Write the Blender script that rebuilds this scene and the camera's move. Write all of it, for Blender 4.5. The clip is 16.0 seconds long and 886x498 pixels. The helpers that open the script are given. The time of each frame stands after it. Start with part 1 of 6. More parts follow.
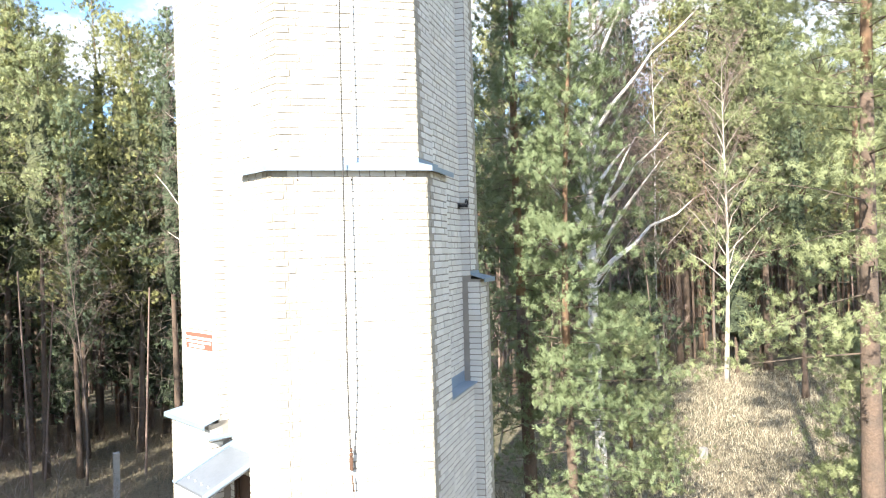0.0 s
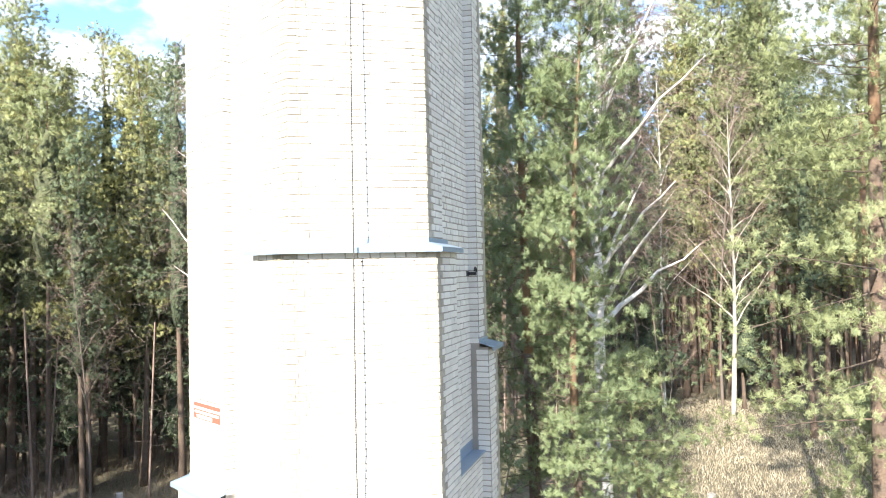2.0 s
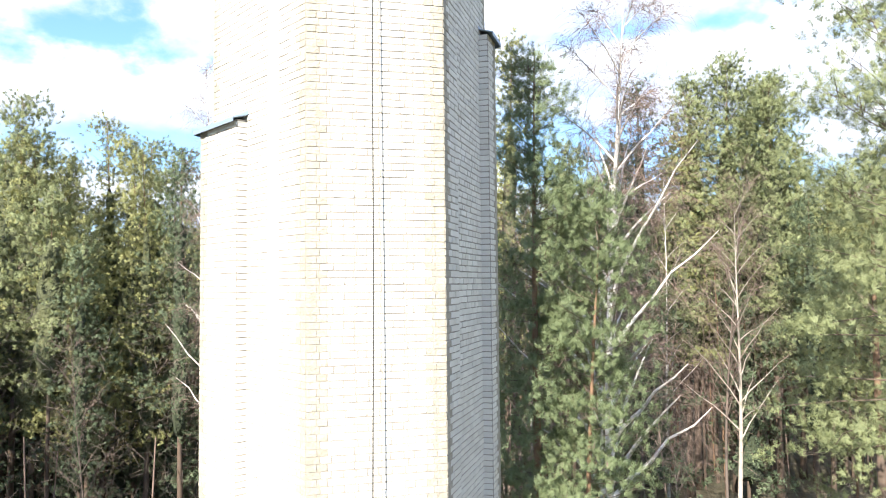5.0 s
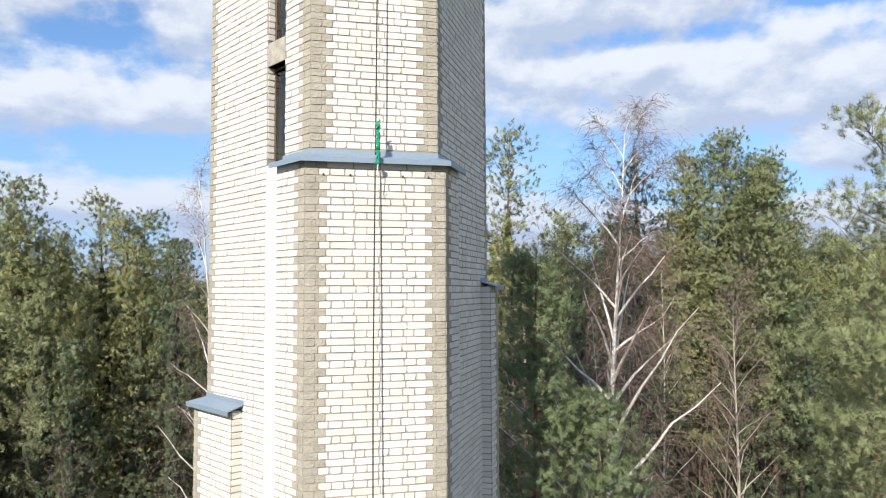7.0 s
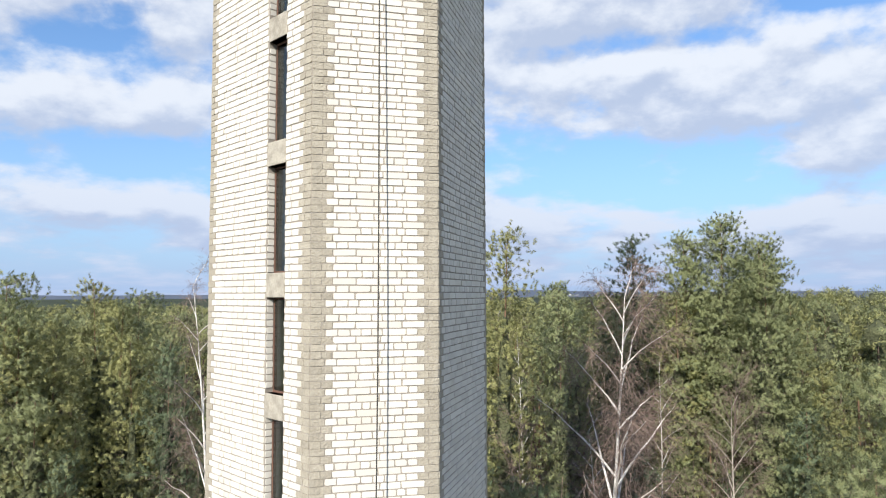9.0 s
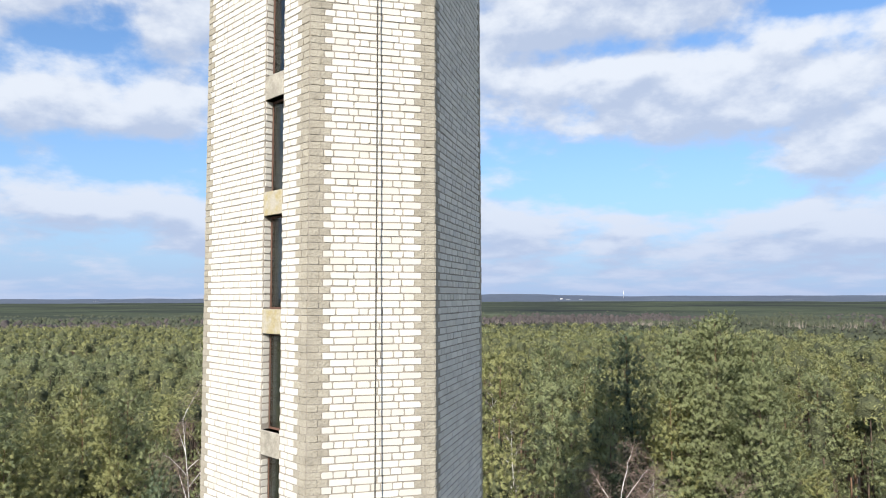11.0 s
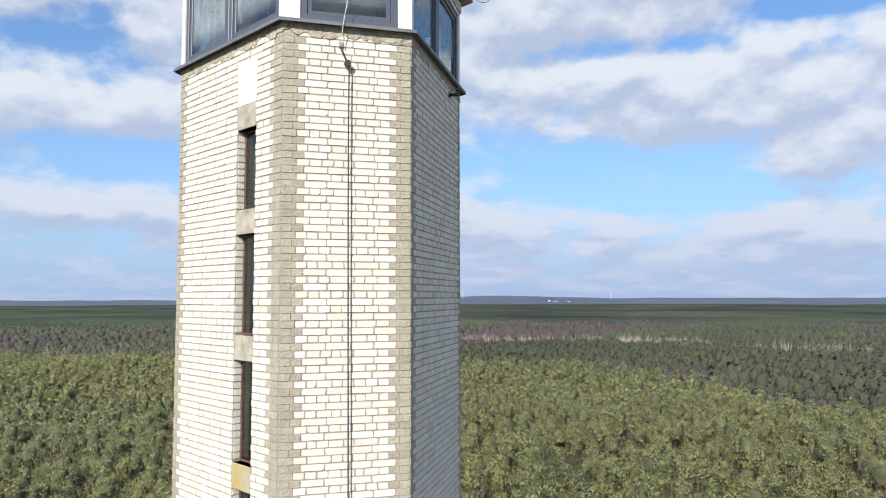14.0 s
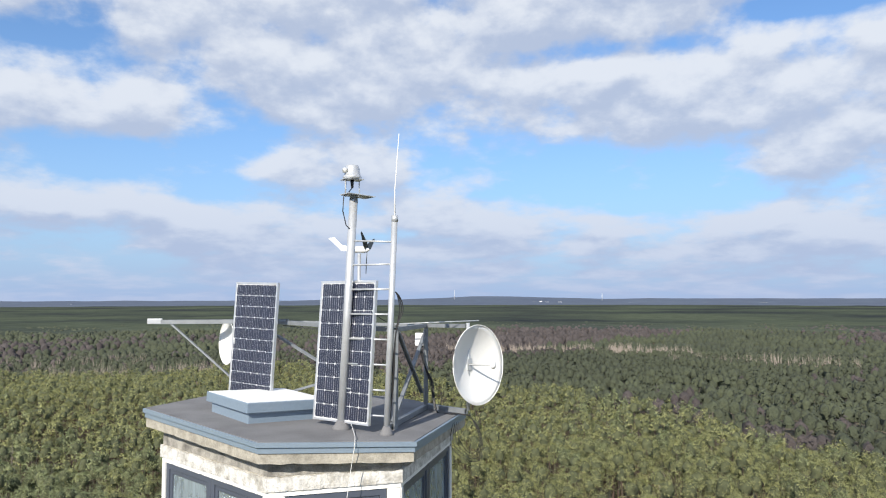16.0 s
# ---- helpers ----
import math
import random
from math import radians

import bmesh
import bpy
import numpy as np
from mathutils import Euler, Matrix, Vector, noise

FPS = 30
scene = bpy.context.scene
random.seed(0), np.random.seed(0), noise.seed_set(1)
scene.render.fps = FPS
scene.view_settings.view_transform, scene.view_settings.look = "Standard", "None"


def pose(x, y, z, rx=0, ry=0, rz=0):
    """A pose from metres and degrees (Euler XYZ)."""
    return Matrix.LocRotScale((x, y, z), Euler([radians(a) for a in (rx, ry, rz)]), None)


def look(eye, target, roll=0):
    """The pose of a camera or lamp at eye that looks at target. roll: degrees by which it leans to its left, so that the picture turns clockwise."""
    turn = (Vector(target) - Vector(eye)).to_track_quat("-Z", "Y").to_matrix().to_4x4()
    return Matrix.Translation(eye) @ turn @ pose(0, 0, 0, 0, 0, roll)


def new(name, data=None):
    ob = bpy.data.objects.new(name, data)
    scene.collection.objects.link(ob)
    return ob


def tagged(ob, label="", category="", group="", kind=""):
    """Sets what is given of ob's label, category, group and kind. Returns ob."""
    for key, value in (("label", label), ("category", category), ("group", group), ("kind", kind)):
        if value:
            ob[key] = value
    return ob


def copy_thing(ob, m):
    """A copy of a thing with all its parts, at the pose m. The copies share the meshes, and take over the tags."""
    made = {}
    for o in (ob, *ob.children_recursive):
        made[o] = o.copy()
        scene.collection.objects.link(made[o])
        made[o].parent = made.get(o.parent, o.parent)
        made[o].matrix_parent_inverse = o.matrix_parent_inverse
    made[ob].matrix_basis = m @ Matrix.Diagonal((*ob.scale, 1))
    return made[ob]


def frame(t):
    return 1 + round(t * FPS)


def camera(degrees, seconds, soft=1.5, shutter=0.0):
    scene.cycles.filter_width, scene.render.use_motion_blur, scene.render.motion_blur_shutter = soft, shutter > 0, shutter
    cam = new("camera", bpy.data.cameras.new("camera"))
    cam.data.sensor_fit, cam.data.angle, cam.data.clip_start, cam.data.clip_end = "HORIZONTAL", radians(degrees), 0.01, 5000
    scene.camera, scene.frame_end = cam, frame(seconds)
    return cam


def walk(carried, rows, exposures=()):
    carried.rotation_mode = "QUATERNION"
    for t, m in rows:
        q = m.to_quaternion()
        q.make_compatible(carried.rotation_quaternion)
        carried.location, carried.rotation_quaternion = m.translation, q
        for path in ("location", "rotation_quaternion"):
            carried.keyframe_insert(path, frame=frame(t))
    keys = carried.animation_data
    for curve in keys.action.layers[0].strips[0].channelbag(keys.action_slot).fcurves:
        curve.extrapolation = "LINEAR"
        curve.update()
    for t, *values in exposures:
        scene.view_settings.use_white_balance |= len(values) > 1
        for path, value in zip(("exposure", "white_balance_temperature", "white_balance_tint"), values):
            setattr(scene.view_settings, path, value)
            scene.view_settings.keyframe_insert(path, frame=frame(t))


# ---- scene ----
cam = camera(63.9, 16.0, 1.1)
PATH = [
    (0, look((-0.773, -7.606, 6.441), (-0.317, -5.659, 6.453), -1.6)),
    (0.5, look((-0.798, -7.624, 6.424), (-0.346, -5.676, 6.449), -1.4)),
    (1, look((-0.804, -7.614, 6.412), (-0.354, -5.666, 6.450), -1.3)),
    (1.5, look((-0.805, -7.599, 6.617), (-0.357, -5.650, 6.671), -1.3)),
    (2, look((-0.819, -7.601, 7.111), (-0.373, -5.652, 7.173), -1.3)),
    (2.5, look((-0.843, -7.592, 7.633), (-0.397, -5.643, 7.704), -1.2)),
    (3, look((-0.867, -7.569, 8.211), (-0.422, -5.621, 8.289), -1.1)),
    (3.5, look((-0.898, -7.552, 8.839), (-0.453, -5.604, 8.922), -1.0)),
    (4, look((-0.941, -7.546, 9.533), (-0.497, -5.598, 9.621), -0.8)),
    (6.5, look((-1.036, -7.420, 13.252), (-0.576, -5.477, 13.364), -0.3)),
    (7, look((-1.041, -7.402, 14.231), (-0.576, -5.460, 14.347), -0.3)),
    (7.5, look((-1.041, -7.388, 15.176), (-0.573, -5.447, 15.293), -0.3)),
    (8, look((-1.047, -7.384, 16.124), (-0.577, -5.444, 16.245), -0.2)),
    (8.5, look((-1.069, -7.396, 17.112), (-0.595, -5.458, 17.235), -0.2)),
    (9, look((-1.103, -7.424, 18.114), (-0.625, -5.486, 18.240), -0.2)),
    (9.5, look((-1.143, -7.442, 19.153), (-0.660, -5.505, 19.280), -0.2)),
    (10, look((-1.179, -7.419, 20.239), (-0.690, -5.484, 20.369), -0.2)),
    (12.5, look((-1.089, -7.474, 26.785), (-0.573, -5.546, 26.923), -0.1)),
    (13, look((-1.054, -7.470, 28.158), (-0.533, -5.544, 28.296), -0.1)),
    (13.5, look((-1.024, -7.412, 29.559), (-0.495, -5.487, 29.696), -0.1)),
    (14, look((-1.004, -7.357, 30.973), (-0.471, -5.434, 31.109), -0.1)),
    (14.5, look((-0.993, -7.355, 32.417), (-0.455, -5.434, 32.554), -0.1)),
    (15, look((-0.991, -7.380, 33.887), (-0.448, -5.460, 34.023), -0.1)),
    (15.5, look((-0.996, -7.401, 35.353), (-0.445, -5.483, 35.489), 0.0)),
    (16, look((-1.003, -7.401, 36.894), (-0.447, -5.484, 37.029), -0.1)),
]
EXPOSURES = [(0, 2.37), (4.2, 2.27), (5.2, 1.75), (6.3, 1.08), (7.0, 0.94), (8.0, 0.92), (12.0, 0.88), (16.0, 0.78)]
walk(cam, PATH, EXPOSURES)

# ---- sun and sky ----
SUN_FROM = Vector((-0.57, -0.82, 0.0)).normalized()
SUN_UP = radians(31)
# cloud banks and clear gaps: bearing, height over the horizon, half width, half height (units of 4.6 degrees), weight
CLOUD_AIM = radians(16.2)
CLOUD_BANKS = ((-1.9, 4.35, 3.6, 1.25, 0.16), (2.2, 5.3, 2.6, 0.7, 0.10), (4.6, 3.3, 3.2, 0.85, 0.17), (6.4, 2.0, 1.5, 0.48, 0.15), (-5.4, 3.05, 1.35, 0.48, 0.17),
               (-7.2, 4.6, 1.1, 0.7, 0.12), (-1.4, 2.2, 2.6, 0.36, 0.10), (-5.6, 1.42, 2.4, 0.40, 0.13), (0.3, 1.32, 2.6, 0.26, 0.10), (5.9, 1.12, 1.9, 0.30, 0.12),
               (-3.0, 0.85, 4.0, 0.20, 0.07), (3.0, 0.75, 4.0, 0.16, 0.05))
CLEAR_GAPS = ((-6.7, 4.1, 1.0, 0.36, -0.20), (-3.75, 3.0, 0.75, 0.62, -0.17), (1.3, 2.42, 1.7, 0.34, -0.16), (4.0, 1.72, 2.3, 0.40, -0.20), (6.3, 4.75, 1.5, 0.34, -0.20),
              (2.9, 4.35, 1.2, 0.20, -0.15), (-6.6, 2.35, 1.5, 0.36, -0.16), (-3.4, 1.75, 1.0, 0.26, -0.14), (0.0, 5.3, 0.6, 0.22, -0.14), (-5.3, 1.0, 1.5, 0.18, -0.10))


def make_sky():
    world = bpy.data.worlds.new("sky")
    scene.world = world
    world.use_nodes = True
    nt = world.node_tree
    nt.nodes.clear()
    N, K = nt.nodes.new, nt.links.new

    def op(kind, a, b=None, clamp=False):
        n = N("ShaderNodeMath")
        n.operation, n.use_clamp = kind, clamp
        for i, v in enumerate((a, b)):
            if v is None:
                continue
            if isinstance(v, (int, float)):
                n.inputs[i].default_value = v
            else:
                K(v, n.inputs[i])
        return n.outputs[0]

    def noise_at(vec, scale, detail, rough):
        n = N("ShaderNodeTexNoise")
        n.inputs["Scale"].default_value = scale
        n.inputs["Detail"].default_value = detail
        n.inputs["Roughness"].default_value = rough
        K(vec, n.inputs["Vector"])
        return n.outputs["Fac"]

    def span(value, lo, hi, smooth=True):
        n = N("ShaderNodeMapRange")
        n.interpolation_type = "SMOOTHSTEP" if smooth else "LINEAR"
        K(value, n.inputs["Value"])
        n.inputs["From Min"].default_value, n.inputs["From Max"].default_value = lo, hi
        return n.outputs[0]

    def blend(fac, a, b):
        n = N("ShaderNodeMixRGB")
        for i, v in enumerate((fac, a, b)):
            if isinstance(v, tuple):
                n.inputs[i].default_value = (*v, 1)
            else:
                K(v, n.inputs[i])
        return n.outputs[0]

    sky = N("ShaderNodeTexSky")
    sky.sky_type = "NISHITA"
    sky.sun_disc = False
    sky.sun_elevation = SUN_UP
    sky.sun_rotation = math.atan2(SUN_FROM.x, SUN_FROM.y)
    sky.air_density, sky.dust_density, sky.ozone_density = 1.0, 0.15, 2.2
    coord = N("ShaderNodeTexCoord")
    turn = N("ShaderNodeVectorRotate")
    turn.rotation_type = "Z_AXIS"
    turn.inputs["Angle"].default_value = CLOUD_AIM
    K(coord.outputs["Generated"], turn.inputs["Vector"])
    sep = N("ShaderNodeSeparateXYZ")
    K(turn.outputs[0], sep.inputs[0])
    up = op("MAXIMUM", sep.outputs[2], 0.0)
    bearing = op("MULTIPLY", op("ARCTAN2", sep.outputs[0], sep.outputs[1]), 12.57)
    level = op("MAXIMUM", op("SQRT", op("ADD", op("MULTIPLY", sep.outputs[0], sep.outputs[0]), op("MULTIPLY", sep.outputs[1], sep.outputs[1]))), 0.05)
    height = op("MULTIPLY", op("DIVIDE", up, level), 12.57)

    def field(lift):
        """Cloud thickness: heaps that are packed flatter towards the horizon, gathered into the banks."""
        h = op("ADD", height, lift)
        com = N("ShaderNodeCombineXYZ")
        K(op("MULTIPLY", op("DIVIDE", sep.outputs[0], level), 9.0), com.inputs[0])
        K(op("MULTIPLY", op("DIVIDE", sep.outputs[1], level), 9.0), com.inputs[1])
        K(op("MULTIPLY", op("SQRT", op("ADD", h, 0.12)), 4.6), com.inputs[2])
        total = op("ADD", op("MULTIPLY", noise_at(com.outputs[0], 0.42, 4.0, 0.5), 0.42), op("MULTIPLY", noise_at(com.outputs[0], 1.15, 7.0, 0.55), 0.58))
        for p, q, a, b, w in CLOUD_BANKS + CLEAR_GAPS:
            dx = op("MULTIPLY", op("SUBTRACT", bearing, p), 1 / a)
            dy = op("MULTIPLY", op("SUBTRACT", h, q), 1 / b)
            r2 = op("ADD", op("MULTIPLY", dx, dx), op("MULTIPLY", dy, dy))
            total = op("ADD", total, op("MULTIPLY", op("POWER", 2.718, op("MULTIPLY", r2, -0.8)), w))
        return total

    here, above = field(0.0), field(0.34)
    cover = span(here, 0.405, 0.58)
    # lit tops where the cloud ends above, grey bases where it goes on
    lit = span(op("ADD", op("SUBTRACT", here, op("MULTIPLY", above, 1.0)), op("MULTIPLY", op("SUBTRACT", 0.60, above), 0.35)), -0.13, 0.15)
    tone = blend(lit, (4.15, 4.8, 6.15), (6.9, 7.25, 7.8))
    blue = N("ShaderNodeMixRGB")
    blue.blend_type = "MULTIPLY"
    blue.inputs[0].default_value = 1.0
    blue.inputs[2].default_value = (0.86, 1.12, 1.40, 1)
    K(sky.outputs[0], blue.inputs[1])
    clear = blend(op("POWER", 2.718, op("MULTIPLY", up, -8.0)), blue.outputs[0], (2.7, 4.7, 6.9))
    both = blend(op("MULTIPLY", cover, 0.95), clear, tone)
    # pale lavender haze low over the horizon
    low = op("MULTIPLY", op("POWER", 2.718, op("MULTIPLY", up, -8.5)), 0.82)
    bg = N("ShaderNodeBackground")
    bg.inputs["Strength"].default_value = 0.0685
    K(blend(low, both, (3.5, 4.35, 6.4)), bg.inputs[0])
    out = N("ShaderNodeOutputWorld")
    K(bg.outputs[0], out.inputs[0])


make_sky()
sun = new("sun", bpy.data.lights.new("sun", "SUN"))
sun.data.energy, sun.data.angle, sun.data.color = 3.6, radians(0.55), (1.0, 0.93, 0.82)
sun_to = -(SUN_FROM * math.cos(SUN_UP) + Vector((0, 0, math.sin(SUN_UP))))
sun.matrix_world = Matrix.Translation((-40, -50, 80)) @ sun_to.to_track_quat("-Z", "Y").to_matrix().to_4x4()

# ---- materials ----
def material(name, colour, rough=0.7, metal=0.0, spread=0.25, scale=6.0, fine=60.0, bump=0.2, tint=None, island=0.0, objvar=0.0, coat=0.0, translucent=0.0, dist=0.01):
    """A surface with a base colour, stains at two scales, relief, and a change of shade from piece to piece."""
    m = bpy.data.materials.new(name)
    m.use_nodes = True
    nt = m.node_tree
    N, K = nt.nodes.new, nt.links.new
    b = nt.nodes["Principled BSDF"]
    b.inputs["Roughness"].default_value = rough
    b.inputs["Metallic"].default_value = metal
    b.inputs["Coat Weight"].default_value = coat
    if tint is None:
        tint = tuple(c * 0.55 for c in colour)
    co = N("ShaderNodeTexCoord")
    n1, n2 = N("ShaderNodeTexNoise"), N("ShaderNodeTexNoise")
    for n, s, d in ((n1, scale, 5.0), (n2, fine, 3.0)):
        n.inputs["Scale"].default_value, n.inputs["Detail"].default_value = s, d
        K(co.outputs["Object"], n.inputs["Vector"])
    r = N("ShaderNodeMapRange")
    r.inputs["From Min"].default_value, r.inputs["From Max"].default_value = 0.38, 0.72
    r.inputs["To Max"].default_value = min(1.0, spread * 2)
    K(n1.outputs["Fac"], r.inputs["Value"])
    mix = N("ShaderNodeMixRGB")
    mix.inputs[1].default_value, mix.inputs[2].default_value = (*colour, 1), (*tint, 1)
    K(r.outputs[0], mix.inputs[0])
    grain = N("ShaderNodeMixRGB")
    grain.blend_type = "MULTIPLY"
    grain.inputs[0].default_value = spread * 1.2
    K(mix.outputs[0], grain.inputs[1])
    K(n2.outputs["Fac"], grain.inputs[2])
    gain = N("ShaderNodeMixRGB")
    gain.blend_type = "MULTIPLY"
    gain.inputs[0].default_value = 1.0
    k = 1.0 + spread * 0.6
    gain.inputs[2].default_value = (k, k, k, 1)
    K(grain.outputs[0], gain.inputs[1])
    last = gain.outputs[0]
    if island or objvar:
        hsv = N("ShaderNodeHueSaturation")
        mr = N("ShaderNodeMapRange")
        a = island or objvar
        mr.inputs["To Min"].default_value, mr.inputs["To Max"].default_value = 1 - a, 1 + a * 0.6
        if island:
            K(N("ShaderNodeNewGeometry").outputs["Random Per Island"], mr.inputs["Value"])
        else:
            K(N("ShaderNodeObjectInfo").outputs["Random"], mr.inputs["Value"])
        K(mr.outputs[0], hsv.inputs["Value"])
        K(last, hsv.inputs["Color"])
        last = hsv.outputs[0]
    K(last, b.inputs["Base Color"])
    if bump:
        bp = N("ShaderNodeBump")
        bp.inputs["Strength"].default_value, bp.inputs["Distance"].default_value = bump, dist
        K(n2.outputs["Fac"], bp.inputs["Height"])
        K(bp.outputs[0], b.inputs["Normal"])
    if translucent:
        t = N("ShaderNodeBsdfTranslucent")
        K(last, t.inputs["Color"])
        ms = N("ShaderNodeMixShader")
        ms.inputs[0].default_value = translucent
        K(b.outputs[0], ms.inputs[1])
        K(t.outputs[0], ms.inputs[2])
        K(ms.outputs[0], nt.nodes["Material Output"].inputs[0])
    return m


def glass_material(name, tint=(0.75, 0.85, 0.85)):
    m = bpy.data.materials.new(name)
    m.use_nodes = True
    b = m.node_tree.nodes["Principled BSDF"]
    b.inputs["Base Color"].default_value = (*tint, 1)
    b.inputs["Roughness"].default_value = 0.02
    b.inputs["Transmission Weight"].default_value = 1.0
    b.inputs["IOR"].default_value = 1.45
    return m


M_BRICK = material("white silicate brick", (0.66, 0.64, 0.585), 0.85, spread=0.12, scale=3.0, fine=70, bump=0.35, tint=(0.53, 0.49, 0.41), island=0.10, dist=0.004)
M_BRICK_ONE = material("white silicate brick, single", (0.66, 0.64, 0.585), 0.85, spread=0.12, scale=3.0, fine=70, bump=0.35, tint=(0.53, 0.49, 0.41), objvar=0.10, dist=0.004)
M_QUOIN = material("rough grey beige brick", (0.40, 0.37, 0.305), 0.95, spread=0.30, scale=7.0, fine=42, bump=1.0, tint=(0.28, 0.255, 0.205), island=0.10, dist=0.012)
M_QUOIN_ONE = material("rough grey beige brick, single", (0.40, 0.37, 0.305), 0.95, spread=0.30, scale=7.0, fine=42, bump=1.0, tint=(0.28, 0.255, 0.205), objvar=0.10, dist=0.012)
M_CEMENT = material("crumbling cement", (0.46, 0.425, 0.35), 0.95, spread=0.45, scale=9.0, fine=38, bump=1.0, tint=(0.27, 0.24, 0.19), dist=0.014)
M_STAIN = material("black stained concrete", (0.42, 0.40, 0.36), 0.95, spread=0.5, scale=7.0, fine=60, bump=0.8, tint=(0.13, 0.125, 0.115), dist=0.010)
M_SILL = material("grey tin sill", (0.17, 0.18, 0.195), 0.5, 0.1, spread=0.25, scale=5, fine=40, bump=0.1, tint=(0.08, 0.085, 0.095))
# darker copy of the steel; the roof frame's shade is in its colour
M_STEELDK = material("dull steel, darkened for shade", (0.27, 0.29, 0.31), 0.55, 0.4, spread=0.25, scale=8, fine=60, bump=0.1)
M_BLOCK = material("dark iron block", (0.05, 0.045, 0.04), 0.7, 0.3, spread=0.3, scale=20)
M_MORTAR = material("grey mortar", (0.33, 0.30, 0.26), 0.95, spread=0.2, scale=4, fine=120, bump=0.6, dist=0.004)
M_CONCRETE = material("weathered concrete", (0.46, 0.43, 0.365), 0.92, spread=0.45, scale=8, fine=55, bump=0.6, tint=(0.25, 0.23, 0.19), dist=0.006)
M_LICHEN = material("lichen stained concrete", (0.43, 0.40, 0.33), 0.92, spread=0.5, scale=9, fine=110, bump=0.6, tint=(0.46, 0.34, 0.05), dist=0.006)
M_LICHENFEW = material("concrete with a little lichen", (0.46, 0.43, 0.365), 0.92, spread=0.45, scale=8, fine=55, bump=0.6, tint=(0.40, 0.32, 0.12), dist=0.006)
M_WHITE = material("white paint", (0.82, 0.82, 0.80), 0.6, spread=0.08, scale=4, fine=60, bump=0.15, tint=(0.7, 0.69, 0.66))
M_PEEL = material("peeling white paint", (0.80, 0.79, 0.76), 0.75, spread=0.48, scale=8, fine=44, bump=1.0, tint=(0.34, 0.32, 0.28), dist=0.012)
M_TIN = material("blue grey painted tin", (0.23, 0.30, 0.375), 0.42, 0.2, spread=0.15, scale=2.5, fine=30, bump=0.08, tint=(0.30, 0.36, 0.43))
M_TINROOF = material("grey painted tin", (0.19, 0.21, 0.235), 0.45, 0.3, spread=0.15, scale=2.5, fine=30, bump=0.08)
M_FRAME = material("anthracite window frame", (0.078, 0.092, 0.125), 0.4, spread=0.1, scale=3, fine=40, bump=0.03)
M_INSIDE = material("painted cabin interior", (0.45, 0.46, 0.46), 0.8, spread=0.15, scale=2)
M_STAIRGLASS = glass_material("dusty stair glass", (0.45, 0.52, 0.52))
def pane_material():
    """Window glass with a pale film of dust and dried streaks, clear along the foot; sky reflection is put into the
    film's colour.
    """
    m = bpy.data.materials.new("dusty window glass")
    m.use_nodes = True
    nt = m.node_tree
    N, K = nt.nodes.new, nt.links.new
    b = nt.nodes["Principled BSDF"]
    b.inputs["Base Color"].default_value = (0.80, 0.88, 0.90, 1)
    b.inputs["Roughness"].default_value = 0.02
    b.inputs["Transmission Weight"].default_value = 1.0
    b.inputs["IOR"].default_value = 1.45
    film = N("ShaderNodeBsdfDiffuse")
    # dust colour lifted towards pale blue to stand for reflected sky
    film.inputs["Color"].default_value = (0.40, 0.48, 0.53, 1)
    co, mp, n1 = N("ShaderNodeTexCoord"), N("ShaderNodeMapping"), N("ShaderNodeTexNoise")
    mp.inputs["Scale"].default_value = (9.0, 9.0, 2.2)
    K(co.outputs["Object"], mp.inputs["Vector"])
    K(mp.outputs[0], n1.inputs["Vector"])
    n1.inputs["Scale"].default_value, n1.inputs["Detail"].default_value = 1.0, 7.0
    sep = N("ShaderNodeSeparateXYZ")
    K(co.outputs["Object"], sep.inputs[0])
    foot = N("ShaderNodeMapRange")
    K(sep.outputs[2], foot.inputs["Value"])
    foot.inputs["From Min"].default_value, foot.inputs["From Max"].default_value = 34.06, 34.28
    foot.inputs["To Min"].default_value, foot.inputs["To Max"].default_value = 0.06, 1.0
    r = N("ShaderNodeMapRange")
    r.inputs["From Min"].default_value, r.inputs["From Max"].default_value = 0.30, 0.70
    r.inputs["To Min"].default_value, r.inputs["To Max"].default_value = 0.26, 0.56
    K(n1.outputs["Fac"], r.inputs["Value"])
    mul = N("ShaderNodeMath")
    mul.operation = "MULTIPLY"
    K(r.outputs[0], mul.inputs[0])
    K(foot.outputs[0], mul.inputs[1])
    ms = N("ShaderNodeMixShader")
    K(mul.outputs[0], ms.inputs[0])
    K(b.outputs[0], ms.inputs[1])
    K(film.outputs[0], ms.inputs[2])
    K(ms.outputs[0], nt.nodes["Material Output"].inputs[0])
    return m


M_PANE = pane_material()
M_WOODFRAME = material("brown window frame", (0.16, 0.085, 0.06), 0.7, spread=0.3, scale=8)
M_STEEL = material("galvanised steel", (0.56, 0.58, 0.60), 0.45, 0.45, spread=0.18, scale=9, fine=60, bump=0.08, tint=(0.40, 0.42, 0.44))
M_ALU = material("aluminium", (0.74, 0.75, 0.76), 0.35, 0.7, spread=0.1, scale=6)
M_DISH = material("white enamelled dish", (0.80, 0.80, 0.79), 0.4, spread=0.08, scale=3, tint=(0.70, 0.69, 0.66))
M_CELL = material("solar cell", (0.026, 0.031, 0.056), 0.35, 0.0, spread=0.15, scale=4, bump=0.0, objvar=0.15, coat=0.25)
M_BACK = material("white panel sheet", (0.74, 0.75, 0.76), 0.3, spread=0.05)
M_FELT = material("grey roofing felt", (0.20, 0.20, 0.205), 0.95, spread=0.35, scale=2.2, fine=140, bump=0.6, tint=(0.12, 0.12, 0.125), dist=0.005)
